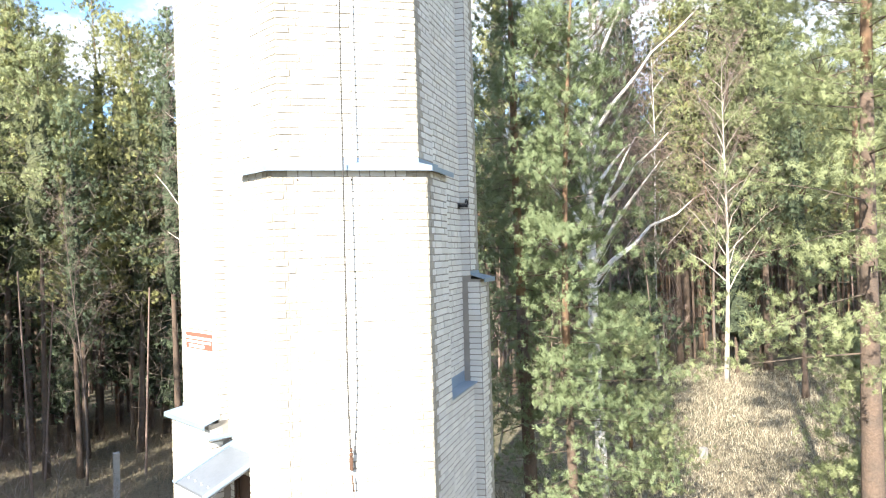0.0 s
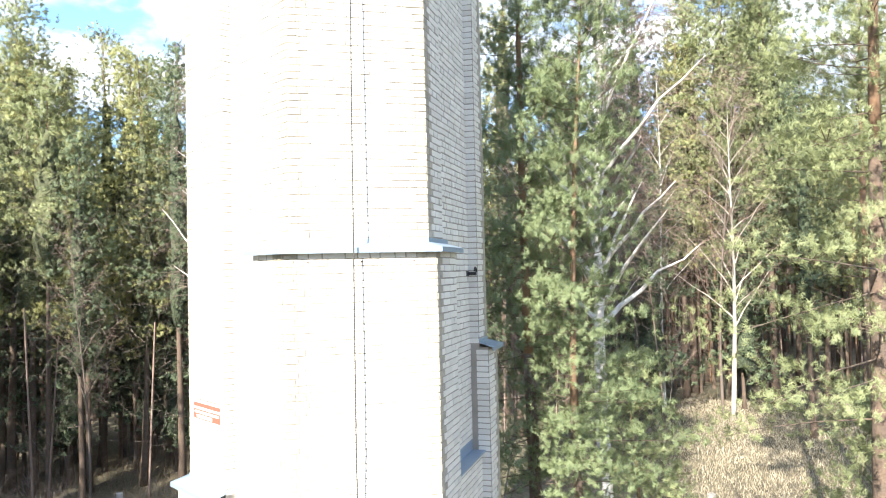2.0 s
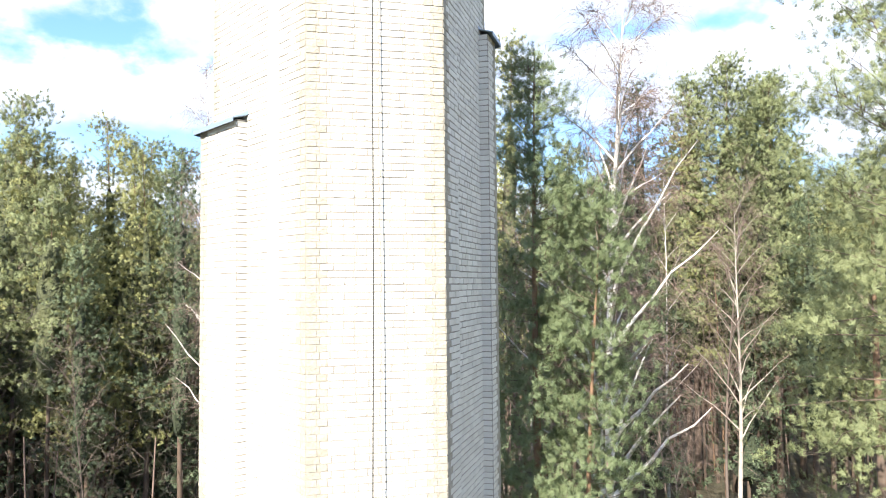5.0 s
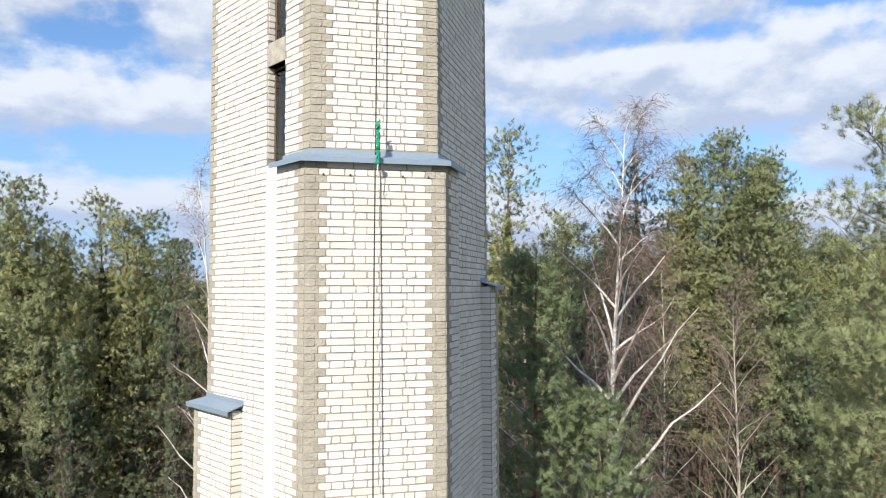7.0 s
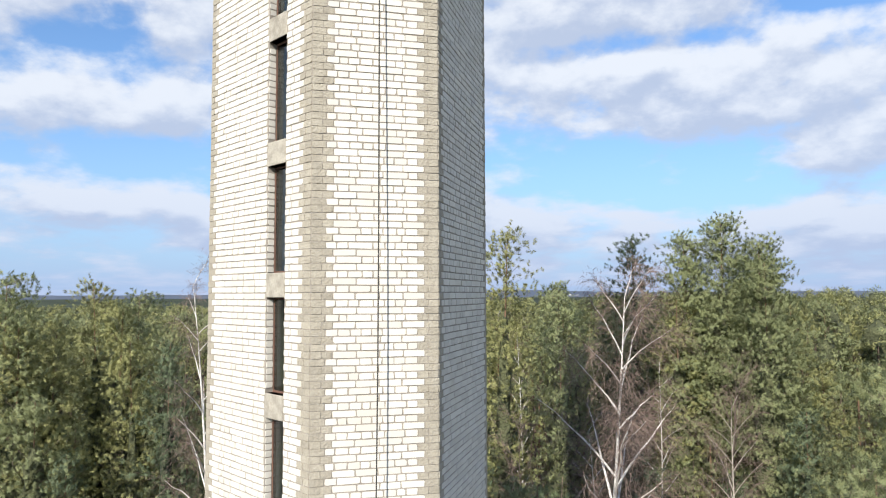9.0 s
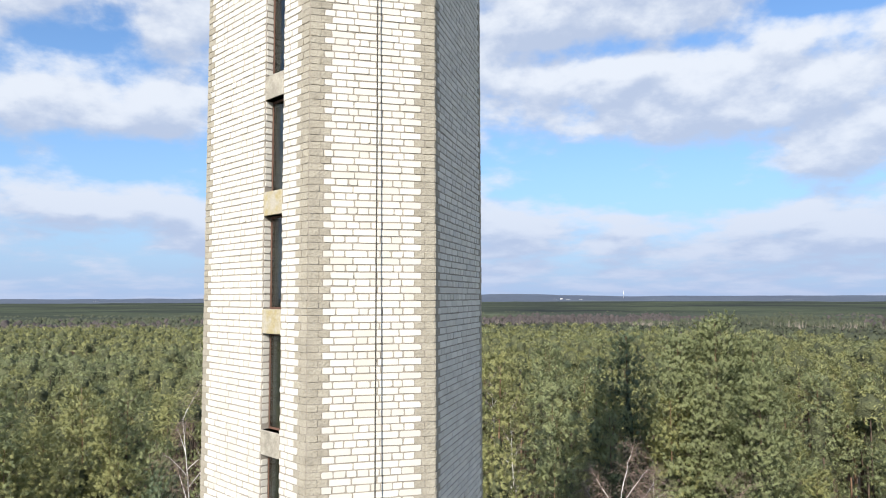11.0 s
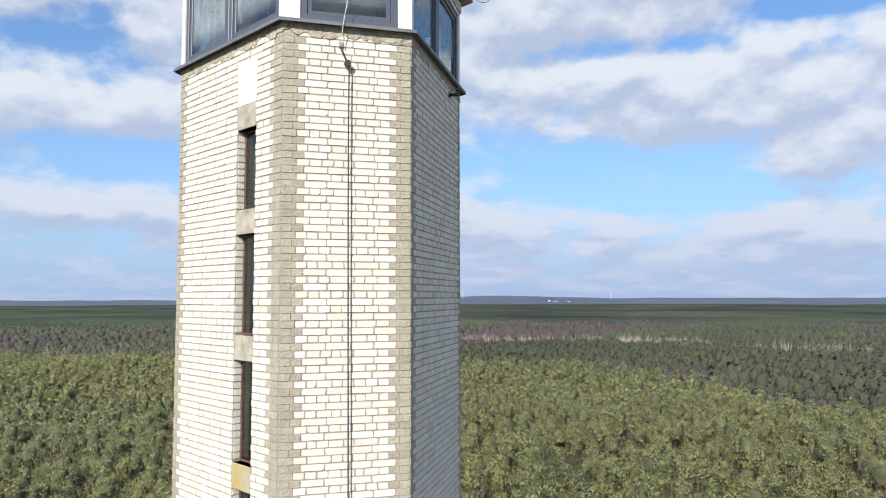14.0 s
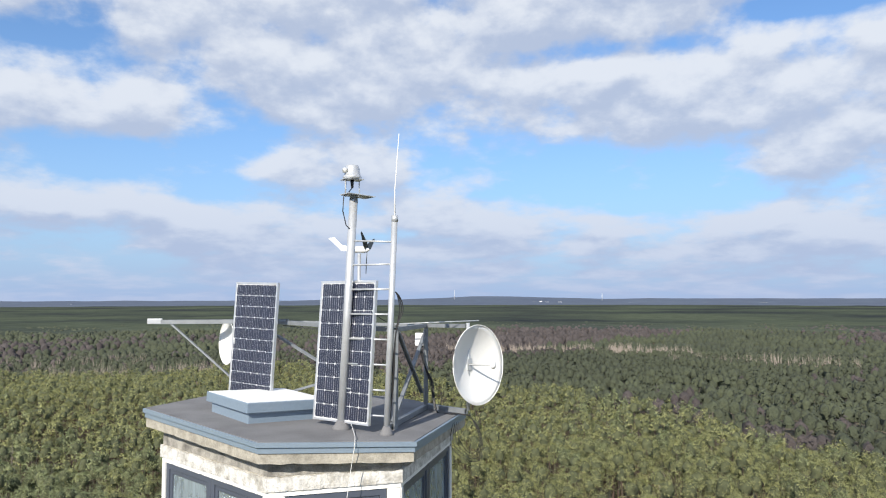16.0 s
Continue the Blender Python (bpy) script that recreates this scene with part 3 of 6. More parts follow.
# concrete lintels, windows, and the white-painted strips of the column
a, b, u, n = side_of(5)
col = Matrix(((u.x, n.x, 0, a.x), (u.y, n.y, 0, a.y), (0, 0, 1, 0), (0, 0, 0, 1)))
S0, S1 = WIDE - WIN1, WIDE - WIN0
for j, zl in enumerate(LINTELS):
    bm = bmesh.new()
    box(bm, (S0 + 0.002, -0.28, zl), (S1 - 0.002, 0.011, zl + LINTEL_H), col, bevel=0.008)
    part("lintel", bm, M_LICHEN if j == 9 else M_LICHENFEW if j in (4, 5) else M_CONCRETE, tower, "concrete lintel with yellow lichen" if j in (4, 5, 9) else "")
for zb, zt in openings:
    bm = bmesh.new()
    f = 0.026
    d0, d1 = -0.130, -0.090
    ring_rows = []
    for q, dd in ((0.003, d0), (f, d0), (f, d1), (0.003, d1)):
        ring_rows.append([bm.verts.new(col @ Vector(p)) for p in ((S0 + q, dd, zb + q - 0.003), (S1 - q, dd, zb + q - 0.003), (S1 - q, dd, zt - q + 0.003), (S0 + q, dd, zt - q + 0.003))])
    for k in range(4):
        ra, rb = ring_rows[k], ring_rows[(k + 1) % 4]
        for j in range(4):
            bm.faces.new((ra[j], ra[(j + 1) % 4], rb[(j + 1) % 4], rb[j]))
    bmesh.ops.recalc_face_normals(bm, faces=bm.faces)
    win = part("window", bm, M_WOODFRAME, tower, "narrow stair window with brown frame")
    bm = bmesh.new()
    box(bm, (S0 + f, -0.100, zb + f), (S1 - f, -0.094, zt - f), col)
    bmesh.ops.recalc_face_normals(bm, faces=bm.faces)
    part("pane", bm, M_STAIRGLASS, win)
    bm = bmesh.new()
    box(bm, (S0 + 0.003, -0.299, zb), (S1 - 0.003, -0.270, zt), col)
    part("backing", bm, M_INSIDE, win)
bm = bmesh.new()
box(bm, (S0 - 0.004, -0.02, STEP2 - 8.0), (S1 + 0.10, 0.010, STEP2 + 0.05), col)
part("painted_strip", bm, M_WHITE, tower, "white painted plaster strip below the windows")
bm = bmesh.new()
box(bm, (S0 - 0.004, -0.02, LINTELS[-1] + LINTEL_H + 0.002), (S1 + 0.004, 0.010, LINTELS[-1] + LINTEL_H + 0.47), col)
part("painted_patch", bm, M_WHITE, tower, "white painted patch above the top window")

# reveal bricks inside the openings
for zb, zt in openings:
    for s, d in ((S0, 1), (S1, -1)):
        o = a + u * s
        lay_bricks(o + n * 0.0, -n, u * d, 0.0, 0.090, zb, zt)

# ---- fittings on the walls ----
side5 = side_of(5)


def on_left(s, out, z):
    q = side5[0] + side5[2] * s + side5[3] * out
    return Vector((q.x, q.y, z))


lm = Matrix(((side5[2].x, side5[3].x, 0, side5[0].x), (side5[2].y, side5[3].y, 0, side5[0].y), (0, 0, 1, 0), (0, 0, 0, 1)))
# door canopy: a sloping tin sheet with folded borders between the piers
CAN0, CAN1, CANO, CZ0, CZ1 = 0.98, 1.78, 0.70, 4.26, 3.96
canopy = thing("door_canopy", "small sloping grey tin canopy above the tower door", "canopy")


def slope_sheet(name, s0, s1, o0, o1, lift, thick, mat, label=""):
    zz = lambda o: CZ0 + (CZ1 - CZ0) * o / CANO + lift
    v = [on_left(s, o, zz(o) + t) for t in (0, thick) for s, o in ((s0, o0), (s1, o0), (s1, o1), (s0, o1))]
    f = [(3, 2, 1, 0), (4, 5, 6, 7), (0, 1, 5, 4), (1, 2, 6, 5), (2, 3, 7, 6), (3, 0, 4, 7)]
    return raw(name, v, f, mat, canopy, label)


slope_sheet("sheet", CAN0, CAN1, 0.0, CANO, 0, 0.03, M_TINROOF, "grey tin sheet")
for s0, s1, o0, o1 in ((CAN0 - 0.02, CAN0 + 0.06, 0.0, CANO + 0.02), (CAN1 - 0.06, CAN1 + 0.02, 0.0, CANO + 0.02), (CAN0 + 0.06, CAN1 - 0.06, 0.0, 0.07)):
    slope_sheet("border", s0, s1, o0, o1, 0.031, 0.018, M_TIN, "pale blue tin border")
for k in range(4):
    o = on_left(CAN0 + 0.14 + 0.16 * k, CANO - 0.10, CZ1 + 0.30 * 0.10 / 0.70 + 0.036)
    bm = bmesh.new()
    box(bm, (-0.008, -0.008, -0.01), (0.008, 0.008, 0.008), Matrix.Translation(o))
    part("screw", bm, M_STEEL, canopy)
bm = bmesh.new()
box(bm, (CAN0 + 0.05, -0.05, BASE_Z + 1.2), (CAN1 - 0.05, 0.012, 3.96), lm, bevel=0.005)
part("door", bm, M_DOOR, tower, "dark brown entrance door")
for s in (CAN0 + 0.12, CAN0 + 0.2):
    tube("conduit", [on_left(s, 0.04, 1.0), on_left(s, 0.04, 4.0)], 0.014, M_RUST, canopy)
# tin step between pier and canopy
bm = bmesh.new()
box(bm, (0.86, 0.0, 4.36), (1.02, 0.30, 4.38), lm)
box(bm, (0.86, 0.0, 4.38), (1.02, 0.012, 4.46), lm)
part("ledge", bm, M_TIN, tower, "blue grey tin ledge beside the canopy")

# small warning sign: white board with red bars
sign = thing("wall_sign", "small white sign with red bars on the brick pier", "sign")
bm = bmesh.new()
box(bm, (0.08, OUT1 + 0.044, 5.34), (0.86, OUT1 + 0.052, 5.61), lm)
part("board", bm, M_WHITE, sign)
for z0, z1, s0, s1 in ((5.590, 5.603, 0.09, 0.85), (5.505, 5.555, 0.10, 0.84), (5.355, 5.475, 0.10, 0.84)):
    bm = bmesh.new()
    box(bm, (s0, OUT1 + 0.053, z0), (s1, OUT1 + 0.055, z1), lm)
    part("bar", bm, M_RED, sign, "red bar")
bm = bmesh.new()
box(bm, (0.20, OUT1 + 0.056, 5.372), (0.62, OUT1 + 0.058, 5.408), lm)
box(bm, (0.14, OUT1 + 0.056, 5.428), (0.80, OUT1 + 0.058, 5.455), lm)
part("label_bar", bm, M_WHITE, sign, "white bar")

# iron hooks on the right side
side1 = side_of(1)
for s, z in ((1.87, 7.07), (1.71, 33.63)):
    hook = thing("wall_hook", "black iron hook fixed to the brick wall", "hook", "wall hooks")
    q = side1[0] + side1[2] * s
    nn, uu = Vector((*side1[3], 0)), Vector((*side1[2], 0))
    o = Vector((q.x, q.y, z))
    tube("shank", [o - nn * 0.02, o + nn * 0.13], 0.022, M_BLACK, hook)
    tube("crook", [o + nn * 0.12 + uu * 0.05 * math.cos(w) + Vector((0, 0, 0.05 * math.sin(w) + 0.03)) for w in [0.4 * k for k in range(-3, 9)]], 0.012, M_BLACK, hook, sides=8)
    bm = bmesh.new()
    box(bm, (s - 0.05, -0.002, z - 0.035), (s + 0.05, 0.016, z + 0.035), Matrix(((side1[2].x, side1[3].x, 0, side1[0].x), (side1[2].y, side1[3].y, 0, side1[0].y), (0, 0, 1, 0), (0, 0, 0, 1))))
    part("plate", bm, M_BLACK, hook)

# anchor of the line at the foot of the front wall
anchor = thing("rope_anchor", "rusty iron anchor with shackle on the front wall", "anchor")
bm = bmesh.new()
box(bm, (-0.10, -OUT2 - 0.07, 4.24), (-0.065, -OUT2 - 0.005, 4.37), bevel=0.006)
part("bracket", bm, M_RUST, anchor)
for k in range(2):
    tube("bead", [(-0.085, -OUT2 - 0.075, 4.47 - 0.045 * k), (-0.085, -OUT2 - 0.075, 4.435 - 0.045 * k)], 0.018, M_RUST, anchor)
tube("pin", [(-0.08, -OUT2 - 0.07, 4.2), (-0.065, -OUT2 - 0.05, 4.02)], 0.008, M_RUST, anchor)
bm = bmesh.new()
box(bm, (-0.10, -OUT2 - 0.05, 3.6), (-0.06, -OUT2 - 0.005, 3.93), bevel=0.006)
part("lower_bracket", bm, M_RUST, anchor)

# screw heads under the two front flashings
for z, out, count in ((STEP2 - 0.16, OUT1, 5), (STEP1 - 0.13, OUT2, 3)):
    for k in range(count):
        x = -0.55 + 1.1 * k / (count - 1)
        bm = bmesh.new()
        box(bm, (x - 0.008, -out - 0.022, z - 0.008), (x + 0.008, -out + 0.002, z + 0.008))
        part("screw", bm, M_RUST, tower)

# ---- cabin ----
HEAD_Z, BEAM_Z, SLAB_Z, ROOF_Z = 34.91, 35.115, 35.24, 35.45
FALL = -0.050                      # the roof falls a little to the right


def hex_slab(name, out, z0, z1, mat, label="", fall0=0.0, fall1=0.0, rough=0.0, seed=0):
    bm = bmesh.new()
    r = ring(out)
    k = 14 if rough else 1
    pts = []
    for j in range(6):
        for s in range(k):
            pts.append(r[j].lerp(r[(j + 1) % 6], s / k))
    rr = random.Random(seed)
    lo, hi = [], []
    for p in pts:
        d = (p - CENTRE).normalized() * rr.uniform(-rough, rough)
        lo.append(bm.verts.new((p.x + d.x, p.y + d.y, z0 + fall0 * p.x + rr.uniform(-rough, rough))))
        hi.append(bm.verts.new((p.x, p.y, z1 + fall1 * p.x)))
    n = len(pts)
    for j in range(n):
        bm.faces.new((lo[j], lo[(j + 1) % n], hi[(j + 1) % n], hi[j]))
    bm.faces.new(lo[::-1])
    bm.faces.new(hi)
    return part(name, bm, mat, tower, label)


def loop_frame(bm, s0, s1, z0, z1, w, y0, y1, m):
    """A rectangular frame as one closed ring with mitred corners and a small chamfer."""
    c = 0.006
    prof = [(0, y0), (w, y0), (w, y1 - c), (w - c, y1), (c, y1), (0, y1 - c)]
    rows = []
    for q, y in prof:
        rows.append([bm.verts.new(m @ Vector(p)) for p in ((s0 + q, y, z0 + q), (s1 - q, y, z0 + q), (s1 - q, y, z1 - q), (s0 + q, y, z1 - q))])
    for k in range(len(prof)):
        a, b = rows[k], rows[(k + 1) % len(prof)]
        for j in range(4):
            bm.faces.new((a[j], a[(j + 1) % 4], b[(j + 1) % 4], b[j]))
    bmesh.ops.recalc_face_normals(bm, faces=bm.faces)


def hex_band(name, o_out, o_in, z0, z1, mat, label="", fall=0.0):
    """A hollow ring with the tower's plan."""
    bm = bmesh.new()
    rows = []
    for o, z in ((o_out, z0), (o_out, z1), (o_in, z1), (o_in, z0)):
        rows.append([bm.verts.new((p.x, p.y, z + fall * p.x)) for p in ring(o)])
    for k in range(4):
        a, b = rows[k], rows[(k + 1) % 4]
        for j in range(6):
            bm.faces.new((a[j], a[(j + 1) % 6], b[(j + 1) % 6], b[j]))
    bmesh.ops.recalc_face_normals(bm, faces=bm.faces)
    return part(name, bm, mat, tower, label)


def ragged_band(name, i, out, thick, z0, z1, lo, hi, mat, label, seed, z_wave=0.03, fall=0.0, trim=0.0):
    """A strip of plaster along side i whose lower and upper edges are broken and uneven."""
    rr = random.Random(seed)
    r = ring(out)
    a0, b0 = r[i], r[(i + 1) % 6]
    u, n = side_of(i)[2], side_of(i)[3]
    L = (b0 - a0).length
    k = max(12, int(L / 0.035))
    bm = bmesh.new()
    rows = []
    dl = dh = 0.0
    for j in range(k + 1):
        s_ = L * j / k
        dl = 0.6 * dl + rr.uniform(-lo, lo)
        dh = 0.6 * dh + rr.uniform(-hi, hi)
        w = rr.uniform(-0.003, 0.004)
        p = a0 + u * (trim + (L - 2 * trim) * j / k)
        zz = fall * p.x
        rows.append([bm.verts.new(v) for v in ((p.x - n.x * thick, p.y - n.y * thick, z0 + dl + zz), (p.x + n.x * w, p.y + n.y * w, z0 + dl + zz), (p.x + n.x * w, p.y + n.y * w, z1 + dh + zz), (p.x - n.x * thick, p.y - n.y * thick, z1 + dh + zz))])
    for q0, q1 in zip(rows, rows[1:]):
        for c in range(4):
            bm.faces.new((q0[c], q1[c], q1[(c + 1) % 4], q0[(c + 1) % 4]))
    bm.faces.new(rows[0])
    bm.faces.new(rows[-1][::-1])
    bmesh.ops.recalc_face_normals(bm, faces=bm.faces)
    return part(name, bm, mat, tower, label)


hex_slab("floor_slab", -0.004, TOP_Z - 0.23, TOP_Z - 0.02, M_MORTAR, "grey mortar bed under the cabin sill")
for i in range(6):
    ragged_band("cement_band", i, 0.013, 0.03, TOP_Z - 0.125, TOP_Z - 0.012, 0.026, 0.0, M_CEMENT, "crumbling cement band under the cabin sill", 20 + i)
# folded tin sill: slope, drip edge, underside
bm = bmesh.new()
rows = []
for o, z in ((-0.05, TOP_Z + 0.034), (0.088, TOP_Z + 0.006), (0.088, TOP_Z - 0.030), (0.080, TOP_Z - 0.030), (0.080, TOP_Z - 0.004), (-0.05, TOP_Z - 0.004)):
    rows.append([bm.verts.new((p.x, p.y, z)) for p in ring(o)])
for k in range(6):
    q0, q1 = rows[k], rows[(k + 1) % 6]
    for j in range(6):
        bm.faces.new((q0[j], q0[(j + 1) % 6], q1[(j + 1) % 6], q1[j]))
bmesh.ops.recalc_face_normals(bm, faces=bm.faces)
part("sill", bm, M_SILL, tower, "dark grey folded tin sill round the cabin")
hex_band("head_beam", -0.004, -0.14, HEAD_Z, BEAM_Z, M_CONCRETE, "concrete lintel ring above the cabin windows")
for i in range(6):
    ragged_band("head_band", i, 0.030, 0.04, HEAD_Z + 0.055, BEAM_Z - 0.012, 0.0035, 0.011, M_PEEL, "peeling white painted plaster band above the windows", 30 + i)
    ragged_band("head_trim", i, 0.010, 0.03, HEAD_Z + 0.004, HEAD_Z + 0.05, 0.001, 0.002, M_WHITE, "white painted trim over the windows", 40 + i)
hex_slab("beam", 0.004, BEAM_Z, SLAB_Z, M_STAIN, "bare concrete beam under the roof slab", 0.0, FALL)
hex_slab("roof_slab", 0.175, SLAB_Z, SLAB_Z + 0.12, M_CONCRETE, "rough concrete roof slab with overhang", FALL, FALL, rough=0.007, seed=3)
hex_slab("roof_flashing", 0.192, SLAB_Z + 0.105, ROOF_Z - 0.03, M_TIN, "blue grey tin roof edge", FALL, FALL)
hex_slab("roof_lip", 0.215, ROOF_Z - 0.045, ROOF_Z, M_TIN, "", FALL, FALL)
hex_slab("roof_felt", 0.185, ROOF_Z, ROOF_Z + 0.007, M_FELT, "grey roofing felt", FALL, FALL)

for i in range(6):
    a, b, u, n = side_of(i)
    L = (b - a).length
    m = Matrix(((u.x, n.x, 0, a.x), (u.y, n.y, 0, a.y), (0, 0, 1, 0), (0, 0, 0, 1)))
    z0, z1 = TOP_Z + 0.026, HEAD_Z
    post0 = post1 = 0.17 if i % 2 == 0 else 0.07
    if i == 0:
        post0, post1 = 0.17, 0.14
    for s0, s1 in ((0.0, post0), (L - post1, L)):
        bm = bmesh.new()
        box(bm, (s0, -0.14, z0), (s1, 0.014, z1), m, bevel=0.006)
        part("post", bm, M_WHITE, tower, "white painted corner post")
    lights = 1 if i % 2 == 0 else 2
    w = (L - post0 - post1) / lights
    for j in range(lights):
        c0, c1 = post0 + j * w + 0.004, post0 + (j + 1) * w - 0.004
        bm = bmesh.new()
        f, g = 0.070, 0.052
        loop_frame(bm, c0, c1, z0, z1, f, -0.07, -0.005, m)
        win = part("window", bm, M_FRAME, tower, "anthracite framed cabin window")
        bm = bmesh.new()
        loop_frame(bm, c0 + f, c1 - f, z0 + f, z1 - f, g, -0.06, -0.022, m)
        part("sash", bm, M_FRAME, win)
        bm = bmesh.new()
        e = f + g
        box(bm, (c0 + e, -0.048, z0 + e), (c1 - e, -0.044, z1 - e), m)
        bmesh.ops.recalc_face_normals(bm, faces=bm.faces)
        part("pane", bm, M_PANE, win, "dusty streaked window pane")
        bm = bmesh.new()
        box(bm, (c0 + e, -0.115, z1 - e - 0.05), (c1 - e, -0.085, z1 - e - 0.01), m, bevel=0.004)
        part("blind_rail", bm, M_WHITE, win, "white rolled up blind")
hex_slab("cabin_floor", -0.16, TOP_Z - 0.02, TOP_Z + 0.02, M_INSIDE)
hex_slab("cabin_ceiling", -0.16, HEAD_Z + 0.005, HEAD_Z + 0.04, M_INSIDE)

# a table and a chair that show through the panes
table = thing("table", "plain grey observation table inside the cabin", "table")
bm = bmesh.new()
box(bm, (-0.55, 1.1, 34.56), (0.55, 1.75, 34.595), bevel=0.006)
part("tabletop", bm, M_PLASTIC, table)
for sx in (-0.5, 0.5):
    for sy in (1.15, 1.7):
        tube("leg", [(sx, sy, TOP_Z + 0.02), (sx, sy, 34.56)], 0.018, M_STEEL, table)
chair = thing("office_chair", "dark grey chair inside the cabin", "chair")
bm = bmesh.new()
box(bm, (-1.15, 1.35, 34.22), (-0.75, 1.75, 34.28), bevel=0.02)
part("seat", bm, M_FRAME, chair)
bm = bmesh.new()
box(bm, (-1.15, 1.71, 34.34), (-0.75, 1.75, 34.72), bevel=0.015)
part("backrest", bm, M_FRAME, chair)
for sx in (-1.12, -0.78):
    for sy in (1.38, 1.72):
        tube("leg", [(sx, sy, TOP_Z + 0.02), (sx, sy, 34.23 if sy < 1.5 else 34.6)], 0.013, M_STEEL, chair)


# ---- things on the roof ----
def roof_z(x):
    return ROOF_Z + 0.007 + FALL * x


def frame_at(o, u, v, w=(0, 0, 1)):
    """A local frame with axes u, v, w at o."""
    u, v, w = Vector(u).normalized(), Vector(v).normalized(), Vector(w).normalized()
    return Matrix(((u.x, v.x, w.x, o[0]), (u.y, v.y, w.y, o[1]), (u.z, v.z, w.z, o[2]), (0, 0, 0, 1)))


hatch = thing("roof_hatch", "blue grey tin roof hatch with a white lid on the felt", "hatch")
hm = frame_at((-0.86, 0.84, roof_z(-0.5) + 0.018), (0.91, 0.41, -0.045), (-0.42, 0.91, 0.02), (0.04, 0, 1))
bm = bmesh.new()
box(bm, (0, 0, -0.05), (0.92, 0.98, 0.12), hm, bevel=0.006)
part("curb", bm, M_TIN, hatch)
bm = bmesh.new()
box(bm, (-0.05, -0.06, 0.12), (0.98, 1.04, 0.235), hm, bevel=0.008)
part("lid", bm, M_TIN, hatch)
bm = bmesh.new()
box(bm, (-0.03, -0.04, 0.235), (0.96, 1.02, 0.240), hm)
part("lid_sheet", bm, M_WHITE, hatch, "white top sheet of the lid")


def solar_panel(tl, tr, drop, out):
    """A framed panel hanging from the top edge tl-tr; its foot stands out by so much."""
    p = thing("solar_panel", "upright black solar panel with white cell grid and aluminium frame", "solar panel", "solar panels on the roof")
    tl, tr = Vector(tl), Vector(tr)
    u = (tr - tl).normalized()
    W = (tr - tl).length
    flat = Vector((u.y, -u.x, 0)).normalized()
    if flat.x > 0:
        flat = -flat
    down = (Vector((0, 0, -drop)) + flat * out).normalized()
    Hh = math.hypot(drop, out)
    n = u.cross(down)
    if n.dot(flat) < 0:
        n = -n
    m = frame_at(tl, u, down, n)
    f = 0.022
    bm = bmesh.new()
    box(bm, (0, 0, -0.035), (f, Hh, 0.004), m)
    box(bm, (W - f, 0, -0.035), (W, Hh, 0.004), m)
    box(bm, (f, 0, -0.035), (W - f, f, 0.004), m)
    box(bm, (f, Hh - f, -0.035), (W - f, Hh, 0.004), m)
    part("frame", bm, M_ALU, p, "aluminium frame")
    bm = bmesh.new()
    box(bm, (f, f, -0.012), (W - f, Hh - f, -0.004), m)
    back = part("sheet", bm, M_BACK, p, "white backing sheet")
    cw, ch = (W - 2 * f - 0.012) / 6, (Hh - 2 * f - 0.02) / 10
    g = 0.0048
    cut = 0.012
    local = [(cut, 0), (cw - g - cut, 0), (cw - g, cut), (cw - g, ch - g - cut), (cw - g - cut, ch - g), (cut, ch - g), (0, ch - g - cut), (0, cut)]
    k = len(local)
    verts = [(x, y, z) for z in (-0.002, 0.0) for x, y in local]
    faces = [tuple(range(k, 2 * k))] + [(i, (i + 1) % k, k + (i + 1) % k, k + i) for i in range(k)]
    me = mesh_of("cell", verts, faces, M_CELL)
    for i in range(6):
        for j in range(10):
            c = new("cell", me)
            c.parent = p
            c.matrix_local = m @ Matrix.Translation((f + 0.009 + i * cw, f + 0.013 + j * ch, 0))
    bm = bmesh.new()
    for i in range(6):
        for q in (0.25, 0.5, 0.75):
            x = f + 0.009 + (i + q) * cw
            box(bm, (x - 0.0007, f + 0.013, 0.0002), (x + 0.0007, Hh - f - 0.012, 0.0012), m)
    tagged(part("cell_grid", bm, M_STEEL, p), "thin silver lines over the cells", kind="stuff")
    return p


solar_panel((-1.008, 2.521, 37.10), (-0.498, 1.889, 37.08), 1.48, 0.10)
solar_panel((-0.055, 0.933, 37.08), (0.465, 0.284, 37.08), 1.56, 0.12)

# lattice mast: a thick and a thin pole with rungs
MAST_B, MAST_T = Vector((0.125, 0.52, roof_z(0.125))), Vector((0.245, 0.50, 38.03))
POLE_B, POLE_T = Vector((0.56, 0.17, roof_z(0.56))), Vector((0.635, 0.13, 37.76))
mast = thing("camera_mast", "galvanised ladder mast with a camera housing on top", "mast")
tube("pole", [MAST_B, MAST_T], 0.047, M_STEEL, mast, "thick galvanised pole", 16)
tube("thin_pole", [POLE_B, POLE_T], 0.034, M_STEEL, mast, "thin galvanised pole", 14)
for i in range(8):
    z = 35.62 + i * 0.272
    p = MAST_B.lerp(MAST_T, (z - MAST_B.z) / (MAST_T.z - MAST_B.z))
    q = POLE_B.lerp(POLE_T, (z - POLE_B.z) / (POLE_T.z - POLE_B.z))
    if i == 7:
        q.z -= 0.03
    tube("rung", [p, q], 0.010, M_STEEL, mast)
for base, r in ((MAST_B, 0.11), (POLE_B, 0.08)):
    v, f = tube_data([(base.x, base.y, base.z - 0.01), (base.x, base.y, base.z + 0.02), (base.x, base.y, base.z + 0.09)], [r, r * 0.85, r * 0.45], 14)
    raw("collar", v, f, M_FELT, mast, "felt collar at the foot", smooth=True)
bm = bmesh.new()
